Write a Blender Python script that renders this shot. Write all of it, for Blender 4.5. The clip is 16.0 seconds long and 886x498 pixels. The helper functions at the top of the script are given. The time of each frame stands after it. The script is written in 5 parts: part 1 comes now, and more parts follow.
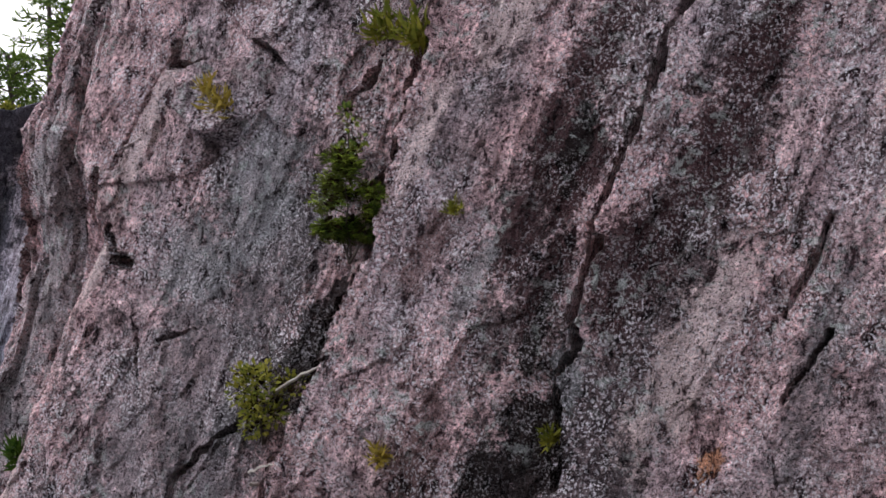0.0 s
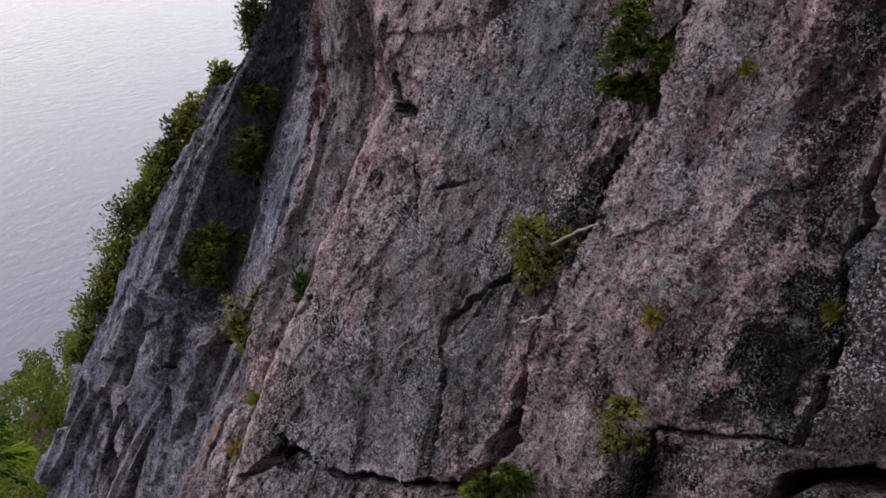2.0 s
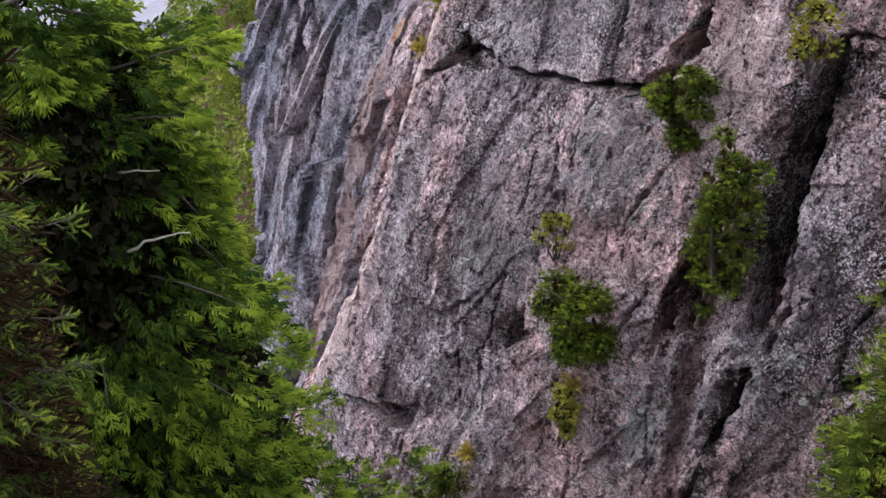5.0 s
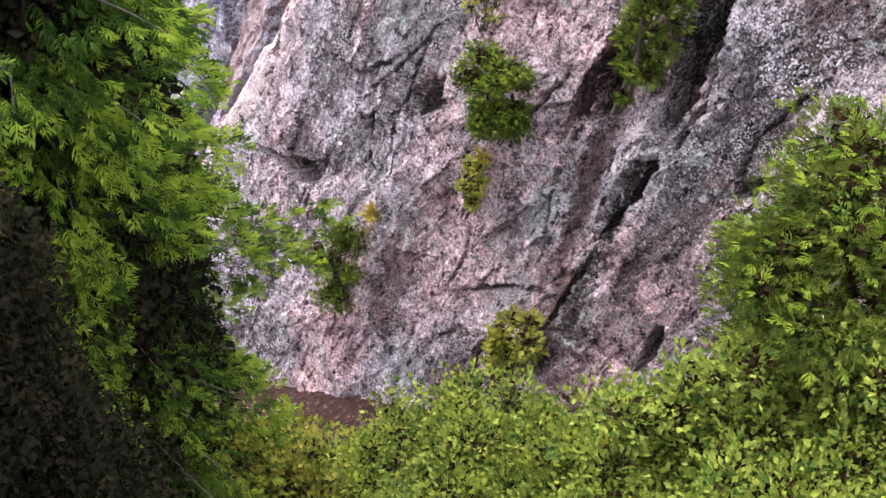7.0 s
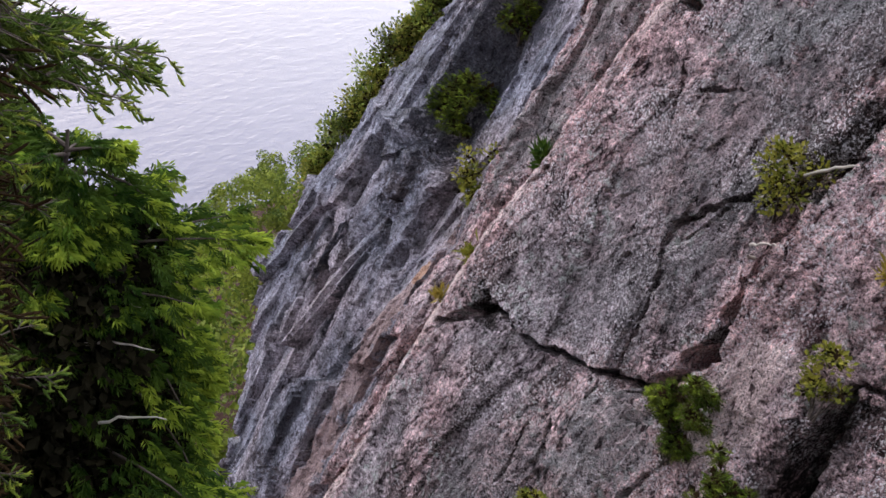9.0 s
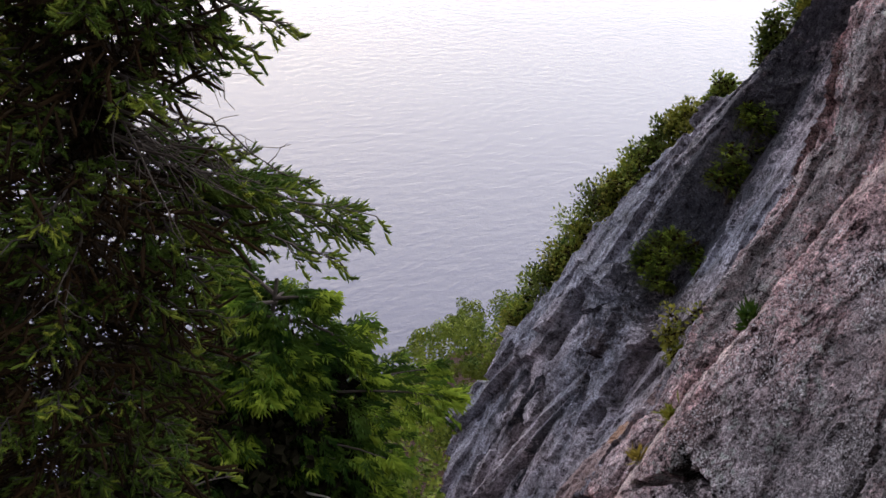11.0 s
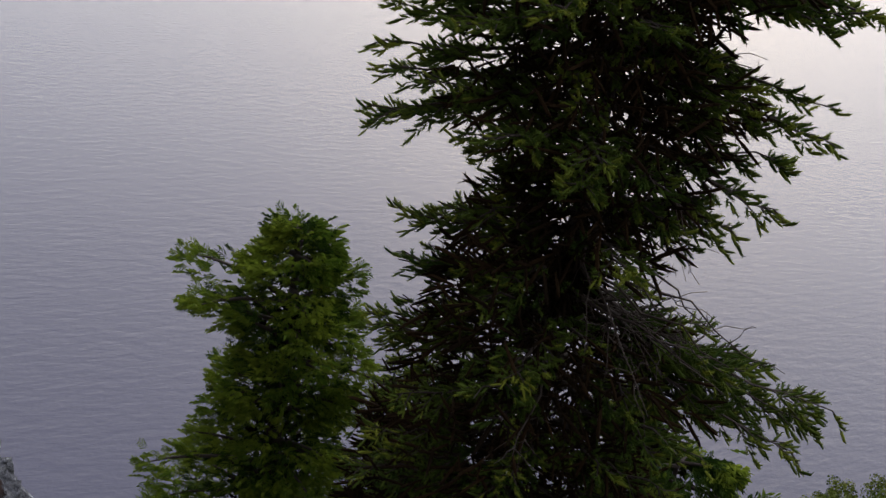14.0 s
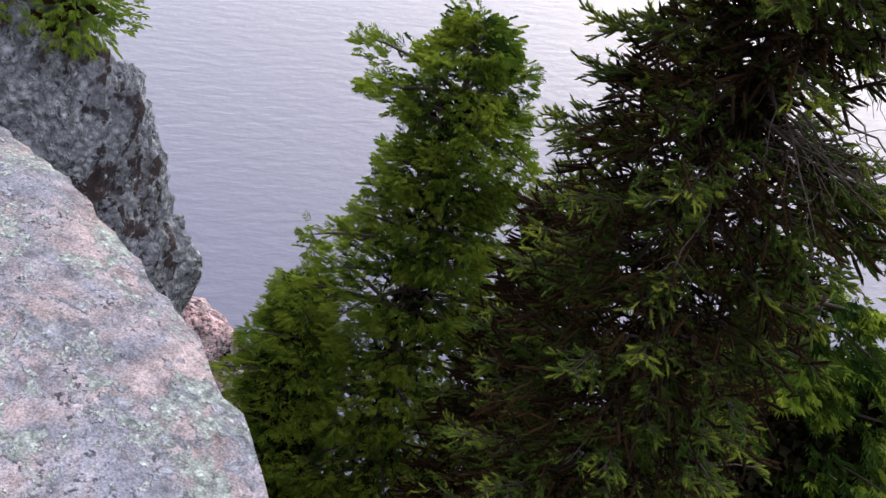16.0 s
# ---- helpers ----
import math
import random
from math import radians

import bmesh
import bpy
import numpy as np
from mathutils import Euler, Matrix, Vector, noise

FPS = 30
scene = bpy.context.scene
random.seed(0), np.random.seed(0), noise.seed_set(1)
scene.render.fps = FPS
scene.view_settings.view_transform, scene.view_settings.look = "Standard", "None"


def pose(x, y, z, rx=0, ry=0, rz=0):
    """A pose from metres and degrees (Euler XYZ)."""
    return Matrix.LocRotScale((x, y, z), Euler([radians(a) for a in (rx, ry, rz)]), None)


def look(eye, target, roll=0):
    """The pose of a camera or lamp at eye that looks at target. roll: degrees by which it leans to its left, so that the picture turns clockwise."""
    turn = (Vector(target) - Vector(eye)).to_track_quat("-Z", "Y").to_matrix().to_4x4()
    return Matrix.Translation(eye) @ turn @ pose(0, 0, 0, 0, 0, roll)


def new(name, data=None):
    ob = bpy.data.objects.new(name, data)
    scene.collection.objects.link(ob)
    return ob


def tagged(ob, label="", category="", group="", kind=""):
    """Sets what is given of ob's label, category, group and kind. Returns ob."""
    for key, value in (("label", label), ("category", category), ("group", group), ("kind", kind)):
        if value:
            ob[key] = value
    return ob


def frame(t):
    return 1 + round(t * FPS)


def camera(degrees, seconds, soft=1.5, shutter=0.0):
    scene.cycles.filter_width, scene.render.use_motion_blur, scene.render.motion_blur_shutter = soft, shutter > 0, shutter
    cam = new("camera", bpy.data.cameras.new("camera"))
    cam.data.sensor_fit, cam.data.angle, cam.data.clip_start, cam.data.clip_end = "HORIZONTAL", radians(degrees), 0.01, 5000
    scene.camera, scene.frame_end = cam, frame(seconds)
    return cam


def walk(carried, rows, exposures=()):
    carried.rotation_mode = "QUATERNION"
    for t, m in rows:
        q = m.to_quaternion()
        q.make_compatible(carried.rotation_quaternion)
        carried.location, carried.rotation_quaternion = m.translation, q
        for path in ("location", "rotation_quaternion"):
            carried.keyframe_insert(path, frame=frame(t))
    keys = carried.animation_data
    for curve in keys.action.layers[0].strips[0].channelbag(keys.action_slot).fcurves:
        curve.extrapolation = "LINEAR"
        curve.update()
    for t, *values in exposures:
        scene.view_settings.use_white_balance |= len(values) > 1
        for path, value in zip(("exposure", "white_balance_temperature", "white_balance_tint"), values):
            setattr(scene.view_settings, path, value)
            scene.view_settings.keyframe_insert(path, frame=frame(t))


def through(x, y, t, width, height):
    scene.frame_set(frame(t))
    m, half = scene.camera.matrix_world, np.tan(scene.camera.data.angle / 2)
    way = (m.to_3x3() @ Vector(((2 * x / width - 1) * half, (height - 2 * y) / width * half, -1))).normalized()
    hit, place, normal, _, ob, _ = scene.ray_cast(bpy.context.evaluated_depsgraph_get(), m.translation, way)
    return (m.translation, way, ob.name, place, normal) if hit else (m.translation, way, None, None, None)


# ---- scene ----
# camera: seconds, x, y, z, yaw, pitch, lean
cam = camera(41.0, 16.0, soft=1.5)
PATH = [
    (0, 0.461, 0.165, 0.050, 1.70, -14.05, 4.22),
    (0.5, 0.440, 0.223, 0.049, 5.16, -16.86, 4.88),
    (1, 0.423, 0.241, 0.082, 7.88, -19.34, 5.12),
    (1.5, 0.352, 0.214, 0.084, 10.69, -20.80, 5.01),
    (2, 0.289, 0.183, 0.039, 14.42, -21.87, 3.53),
    (2.5, 0.247, 0.158, 0.034, 16.00, -26.22, 3.98),
    (3, 0.222, 0.142, 0.048, 18.49, -31.13, 3.20),
    (3.5, 0.248, 0.101, 0.063, 22.06, -33.74, 0.82),
    (4, 0.238, 0.107, 0.060, 21.19, -36.06, 0.22),
    (4.2, 0.240, 0.101, 0.064, 21.74, -36.97, -0.23),
    (6.3, 0.250, -0.037, 0.009, 22.09, -47.83, 6.10),
    (6.5, 0.256, -0.034, 0.002, 19.79, -48.84, 8.60),
    (7, 0.252, -0.021, -0.021, 15.61, -51.60, 12.61),
    (7.5, 0.240, 0.026, -0.024, 15.34, -50.98, 12.94),
    (8, 0.216, 0.049, 0.001, 17.42, -44.15, 13.69),
    (8.5, 0.254, 0.026, 0.041, 22.20, -34.74, 14.25),
    (8.7, 0.238, 0.047, 0.032, 23.44, -31.93, 13.96),
    (10.8, 0.130, 0.195, -0.005, 35.78, -24.16, 10.40),
    (11, 0.113, 0.192, -0.003, 37.23, -24.18, 10.25),
    (11.5, 0.079, 0.213, -0.005, 40.67, -21.12, 8.69),
    (12, 0.055, 0.191, 0.009, 43.02, -18.36, 8.22),
    (12.5, 0.020, 0.159, 0.017, 46.88, -17.91, 8.86),
    (13, -0.009, 0.136, 0.014, 50.25, -18.19, 9.06),
    (13.5, -0.041, 0.054, 0.020, 53.89, -18.65, 9.97),
    (14, -0.052, -0.010, 0.049, 57.54, -20.66, 10.16),
    (14.5, -0.042, -0.039, 0.023, 60.62, -23.92, 12.03),
    (15, -0.053, -0.084, 0.013, 62.92, -26.31, 13.24),
    (15.5, -0.031, -0.120, 0.020, 63.28, -28.30, 14.31),
    (16, -0.026, -0.135, 0.019, 62.60, -30.92, 14.73),
]


def held(x, y, z, yaw, pitch, lean):
    return pose(x, y, z, 90 + pitch, 0, yaw) @ pose(0, 0, 0, 0, 0, lean)


EXPOSURES = [(0.0, 1.4), (1.0, 1.3), (1.5, 1.25), (2.0, 0.75), (2.5, 0.22), (3.5, 0.5), (4.2, 1.05), (6.3, 3.1), (7.5, 2.85), (8.0, 2.2), (8.7, 1.8), (11.0, 1.1), (12.0, 0.42), (12.5, 0.02), (13.5, 0.0), (14.5, 0.6), (16.0, 1.5)]
walk(cam, [(t, held(*p)) for t, *p in PATH], EXPOSURES)

# world and sun: a hazy, evenly clouded sky, brighter over the lake
SUN_YAW, SUN_UP = 52.0, 17.0
world = bpy.data.worlds.new("sky")
scene.world = world
world.use_nodes = True
wt = world.node_tree
sky = wt.nodes.new("ShaderNodeTexSky")
sky.sky_type, sky.sun_disc = "NISHITA", False
sky.sun_elevation, sky.sun_rotation = radians(SUN_UP), radians(-SUN_YAW)
sky.air_density, sky.dust_density, sky.ozone_density = 1.0, 2.0, 2.0
cloud = wt.nodes.new("ShaderNodeMix")
cloud.data_type = "RGBA"
cloud.inputs[0].default_value = 0.82
cloud.inputs[7].default_value = (6.0, 6.0, 6.9, 1)
wt.links.new(sky.outputs[0], cloud.inputs[6])
wt.links.new(cloud.outputs[2], wt.nodes["Background"].inputs[0])
wt.nodes["Background"].inputs[1].default_value = 0.12
sun = new("sun", bpy.data.lights.new("sun", "SUN"))
sun.data.energy, sun.data.angle, sun.data.color = 1.1, radians(90), (1.0, 0.96, 0.92)
to_sun = Vector((-math.sin(radians(SUN_YAW)) * math.cos(radians(SUN_UP)), math.cos(radians(SUN_YAW)) * math.cos(radians(SUN_UP)), math.sin(radians(SUN_UP))))
sun.matrix_world = look(to_sun * 100, (0, 0, 0))


# materials
class Mat:
    """A small writer of node materials."""

    def __init__(self, name, rough=0.9, coords="Object", scale=(1, 1, 1), turn=(0, 0, 0)):
        self.m = bpy.data.materials.new(name)
        self.m.use_nodes = True
        self.t = self.m.node_tree
        self.b = self.t.nodes["Principled BSDF"]
        self.b.inputs["Roughness"].default_value = rough
        tc = self.t.nodes.new("ShaderNodeTexCoord")
        mp = self.t.nodes.new("ShaderNodeMapping")
        mp.inputs["Scale"].default_value = scale
        mp.inputs["Rotation"].default_value = [radians(a) for a in turn]
        self.t.links.new(tc.outputs[coords], mp.inputs[0])
        self.co = mp.outputs[0]

    def link(self, a, b):
        self.t.links.new(a, b)

    def noise(self, scale, detail=4.0, rough=0.55, co=None, stretch=None, warp=0.0):
        n = self.t.nodes.new("ShaderNodeTexNoise")
        n.inputs["Scale"].default_value, n.inputs["Detail"].default_value, n.inputs["Roughness"].default_value = scale, detail, rough
        n.inputs["Distortion"].default_value = warp
        src = co or self.co
        if stretch:
            mp = self.t.nodes.new("ShaderNodeMapping")
            mp.inputs["Scale"].default_value = stretch[:3]
            mp.inputs["Rotation"].default_value = (0, 0, radians(stretch[3] if len(stretch) > 3 else 0))
            self.link(src, mp.inputs[0])
            src = mp.outputs[0]
        self.link(src, n.inputs["Vector"])
        return n.outputs["Fac"]

    def cells(self, scale, feature="F1", rand=1.0):
        n = self.t.nodes.new("ShaderNodeTexVoronoi")
        n.feature = feature
        n.inputs["Scale"].default_value, n.inputs["Randomness"].default_value = scale, rand
        self.link(self.co, n.inputs["Vector"])
        return n

    def ramp(self, fac, *stops):
        r = self.t.nodes.new("ShaderNodeValToRGB")
        e = r.color_ramp.elements
        while len(e) < len(stops):
            e.new(0.5)
        for k, (p, c) in zip(e, stops):
            k.position = p
            k.color = (c, c, c, 1) if isinstance(c, (int, float)) else (*c, 1)
        self.link(fac, r.inputs[0])
        return r.outputs[0]

    def mix(self, fac, a, b, mode="MIX"):
        n = self.t.nodes.new("ShaderNodeMix")
        n.data_type, n.blend_type = "RGBA", mode
        for sock, v in ((n.inputs[0], fac), (n.inputs[6], a), (n.inputs[7], b)):
            if isinstance(v, (int, float)):
                sock.default_value = v
            elif isinstance(v, tuple):
                sock.default_value = (*v, 1)
            else:
                self.link(v, sock)
        return n.outputs[2]

    def math(self, op, a, b=0.0):
        n = self.t.nodes.new("ShaderNodeMath")
        n.operation = op
        for sock, v in zip(n.inputs, (a, b)):
            if isinstance(v, (int, float)):
                sock.default_value = v
            else:
                self.link(v, sock)
        return n.outputs[0]

    def bump(self, height, dist=0.02, strength=1.0, before=None):
        n = self.t.nodes.new("ShaderNodeBump")
        n.inputs["Strength"].default_value, n.inputs["Distance"].default_value = strength, dist
        self.link(height, n.inputs["Height"])
        if before:
            self.link(before, n.inputs["Normal"])
        return n.outputs[0]

    def done(self, color, normal=None):
        if isinstance(color, tuple):
            self.b.inputs["Base Color"].default_value = (*color, 1)
        else:
            self.link(color, self.b.inputs["Base Color"])
        if normal:
            self.link(normal, self.b.inputs["Normal"])
        return self.m


def granite(name, pink, grey, lean, dark=0.5, lichen=0.5, size=1.0, bands=(), pink_bands=(), pale=(0.58, 0.57, 0.565), grit=1.0, drawn=0.22, cover=0.0, stains_and_light=(), low_bare=False):
    """Weathered granite: pink to grey, dark brown crust in streaks down the dip, pale lichen flecks and small pits with
    painted shade.
    bands: along u, where the dark crust lies thicker; pink_bands: where the rock is pinker. Tinted ovals hold real
    crust and colour, and some painted light and shade."""
    m = Mat(name, 0.93)
    m.b.inputs["Specular IOR Level"].default_value = 0.12
    sep = m.t.nodes.new("ShaderNodeSeparateXYZ")
    m.link(m.co, sep.inputs[0])
    across = m.math("ADD", m.math("ADD", sep.outputs[0], m.math("MULTIPLY", sep.outputs[1], -0.17)), 19.6)
    across = m.math("ADD", across, m.math("MULTIPLY", m.noise(0.7, 4, 0.65), 0.8))
    across = m.math("DIVIDE", across, 24.0)
    k = 1 / size
    broad = m.noise(0.55 * k, 4, 0.6, stretch=(1, drawn * 1.15, 1, lean), warp=0.4)
    if low_bare:
        broad = m.math("SUBTRACT", broad, m.ramp(m.math("DIVIDE", m.math("ADD", sep.outputs[1], 16.0), 20.0), (0.4, 0.07), (0.65, 0.0)))
    if pink_bands:
        broad = m.math("ADD", broad, m.ramp(across, *[((u + 20) / 24, a) for u, a in pink_bands]))
    base = m.mix(m.ramp(broad, (0.40, 0.0), (0.62, 1.0)), grey, pink)
    blotch = m.noise(2.6 * k, 6, 0.7, stretch=(1, min(1, drawn * 1.6), 1, lean))
    base = m.mix(1.0, base, m.ramp(blotch, (0.36, 0.42), (0.5, 1.0), (0.64, 1.55)), "MULTIPLY")
    streak = m.noise(0.9 * k, 6, 0.7, stretch=(1, drawn, 1, lean), warp=0.5)
    mask = m.math("ADD", streak, m.math("MULTIPLY", m.math("SUBTRACT", m.noise(11 * k, 5, 0.75), 0.5), 0.55))
    if bands:
        mask = m.math("ADD", mask, m.ramp(across, *[((u + 20) / 24, a) for u, a in bands]))
    mask = m.ramp(mask, (0.645 - 0.14 * dark, 0.0), (0.69 - 0.14 * dark, 1.0))
    base = m.mix(m.math("MULTIPLY", mask, 0.82), base, (0.05, 0.036, 0.036))
    grain = m.noise(17 * k, 5, 0.72, stretch=(1, min(1, drawn * 2.3), 1, lean))
    base = m.mix(grit, base, m.ramp(grain, (0.37, (0.16, 0.12, 0.135)), (0.45, (0.84, 0.81, 0.83)), (0.54, 1.1), (0.62, 1.7)), "MULTIPLY")
    ragged = m.math("ADD", m.math("MULTIPLY", m.math("SUBTRACT", m.noise(3.5, 5, 0.7), 0.5), 2.2), m.math("MULTIPLY", m.math("SUBTRACT", m.noise(16, 4, 0.75), 0.5), 1.9))
    bare = None
    for tint, strength, ovals in stains_and_light:
        near = None
        for u, v, ru, rv, turn in ovals:
            mp = m.t.nodes.new("ShaderNodeMapping")
            mp.vector_type = "TEXTURE"
            mp.inputs["Location"].default_value, mp.inputs["Rotation"].default_value, mp.inputs["Scale"].default_value = (u, v, 0), (0, 0, radians(turn)), (ru, rv, 1000)
            m.link(m.co, mp.inputs[0])
            ln = m.t.nodes.new("ShaderNodeVectorMath")
            ln.operation = "LENGTH"
            m.link(mp.outputs[0], ln.inputs[0])
            near = m.math("MINIMUM", near, ln.outputs["Value"]) if near else ln.outputs["Value"]
        over = m.math("MULTIPLY", m.ramp(m.math("ADD", near, ragged), (0.75, 1.0), (1.05, 0.0)), strength)
        base = m.mix(over, base, tint)
        bare = over if bare is None else m.math("MAXIMUM", bare, over)
    crust = m.noise(7 * k, 5, 0.7)
    g = m.math("MULTIPLY", m.ramp(crust, (0.54, 0.0), (0.58, 1.0)), m.ramp(m.noise(0.8 * k, 3, 0.6), (0.5 - cover, 0.0), (0.62 - cover, 0.8)))
    base = m.mix(m.math("MULTIPLY", g, lichen), base, (0.36, 0.39, 0.36))
    stroke = m.noise(8 * k, 4, 0.7, stretch=(1, drawn, 1, lean), warp=0.3)
    base = m.mix(grit, base, m.ramp(stroke, (0.37, (0.1, 0.07, 0.08)), (0.44, (0.95, 0.93, 0.94)), (0.56, 1.08), (0.64, 1.5)), "MULTIPLY")
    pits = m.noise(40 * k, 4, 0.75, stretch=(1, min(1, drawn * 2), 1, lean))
    # the shade down in the pits is multiplied into the base colour
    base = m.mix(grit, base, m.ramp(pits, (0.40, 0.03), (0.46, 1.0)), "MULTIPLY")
    fleck = m.noise(32 * k, 4, 0.7, stretch=(1, min(1, drawn * 1.8), 1, lean))
    where = m.noise(1.3 * k, 4, 0.65)
    f = m.math("MULTIPLY", m.ramp(fleck, (0.545 - cover * 0.5, 0.0), (0.57 - cover * 0.5, 1.0)), m.ramp(where, (0.43 - cover, 0.1), (0.6 - cover, 1.0)))
    if bare is not None:
        f = m.math("MULTIPLY", f, m.math("SUBTRACT", 1.0, m.math("MULTIPLY", bare, 0.6)))
    if low_bare:
        f = m.math("MULTIPLY", f, m.ramp(m.math("DIVIDE", m.math("ADD", sep.outputs[1], 16.0), 20.0), (0.4, 0.4), (0.65, 1.0)))
    base = m.mix(m.math("MULTIPLY", f, lichen), base, pale)
    fine = m.noise(110 * k, 3, 0.7)
    base = m.mix(1.0, base, m.ramp(fine, (0.36, 0.55), (0.64, 1.45)), "MULTIPLY")
    h = m.math("ADD", m.math("ADD", m.math("MULTIPLY", blotch, 0.6), m.math("MULTIPLY", stroke, 0.7)), m.math("ADD", m.math("MULTIPLY", grain, 0.42), m.math("ADD", m.math("MULTIPLY", pits, 0.25), m.math("MULTIPLY", fine, 0.05))))
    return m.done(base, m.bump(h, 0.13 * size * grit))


def close_granite(name, pink, grey, speck, lichens, relief=0.02):
    """Rock seen from near by: mottled grey and pink, dark crystals, and crusts of lichen.
    lichens: rows of colour, size of the lobes, size of the patches, how much of the rock they cover."""
    m = Mat(name, 0.93)
    m.b.inputs["Specular IOR Level"].default_value = 0.12
    mottle = m.noise(3.2, 5, 0.7, warp=0.6)
    base = m.mix(m.ramp(mottle, (0.42, 0.0), (0.58, 1.0)), grey, pink)
    base = m.mix(1.0, base, m.ramp(m.noise(14, 5, 0.75), (0.34, 0.5), (0.5, 1.0), (0.66, 1.4)), "MULTIPLY")
    dark = m.math("MULTIPLY", m.ramp(m.noise(55, 4, 0.7), (0.55, 0.0), (0.6, 1.0)), m.ramp(m.noise(7, 4, 0.7), (0.45, 0.1), (0.6, 0.9)))
    base = m.mix(dark, base, speck)
    height = m.math("MULTIPLY", m.noise(40, 5, 0.75), 0.6)
    for k, (tint, lobe, spread, cover) in enumerate(lichens):
        patch_mask = m.math("ADD", m.noise(1 / spread, 5, 0.72, warp=0.4), m.math("MULTIPLY", m.math("SUBTRACT", m.noise(0.6 / lobe, 3, 0.7), 0.5), 0.45))
        lobes = m.cells(1 / lobe)
        leafy = m.ramp(lobes.outputs["Distance"], (0.15, 1.0), (0.62, 0.0))
        on = m.ramp(patch_mask, (0.62 - cover, 0.0), (0.66 - cover, 1.0))
        shade = m.mix(leafy, tuple(c * 0.55 for c in tint), tint)
        tone = m.mix(1.0, shade, m.ramp(m.noise(0.9 / lobe, 3, 0.7), (0.35, 0.55), (0.65, 1.4)), "MULTIPLY")
        base = m.mix(m.math("MULTIPLY", on, 0.9), base, tone)
        height = m.math("ADD", height, m.math("MULTIPLY", m.math("MULTIPLY", on, leafy), 0.6))
    fine = m.noise(190, 3, 0.7)
    base = m.mix(1.0, base, m.ramp(fine, (0.36, 0.65), (0.64, 1.35)), "MULTIPLY")
    return m.done(base, m.bump(height, relief))


def leaf_material(name, a, b, rough=0.6, through=0.35, patch_scale=5.0):
    m = Mat(name, rough)
    geo = m.t.nodes.new("ShaderNodeNewGeometry")
    m.b.inputs["Specular IOR Level"].default_value = 0.1
    patch = m.ramp(m.noise(patch_scale, 2), (0.38, 0.0), (0.62, 1.0))
    rnd = m.math("POWER", geo.outputs["Random Per Island"], 1.4)
    c = m.mix(m.math("MULTIPLY", m.math("ADD", m.math("MULTIPLY", rnd, 0.7), m.math("MULTIPLY", patch, 1.1)), 0.55), a, b)
    m.done(c)
    tr = m.t.nodes.new("ShaderNodeBsdfTranslucent")
    m.link(c, tr.inputs[0])
    mx = m.t.nodes.new("ShaderNodeMixShader")
    mx.inputs[0].default_value = through
    m.link(m.b.outputs[0], mx.inputs[1])
    m.link(tr.outputs[0], mx.inputs[2])
    m.link(mx.outputs[0], m.t.nodes["Material Output"].inputs[0])
    return m.m


def bark_material(name, a, b):
    m = Mat(name, 0.95)
    n = m.noise(30, 5, 0.7, stretch=(1, 1, 0.25))
    return m.done(m.mix(n, a, b), m.bump(n, 0.01))


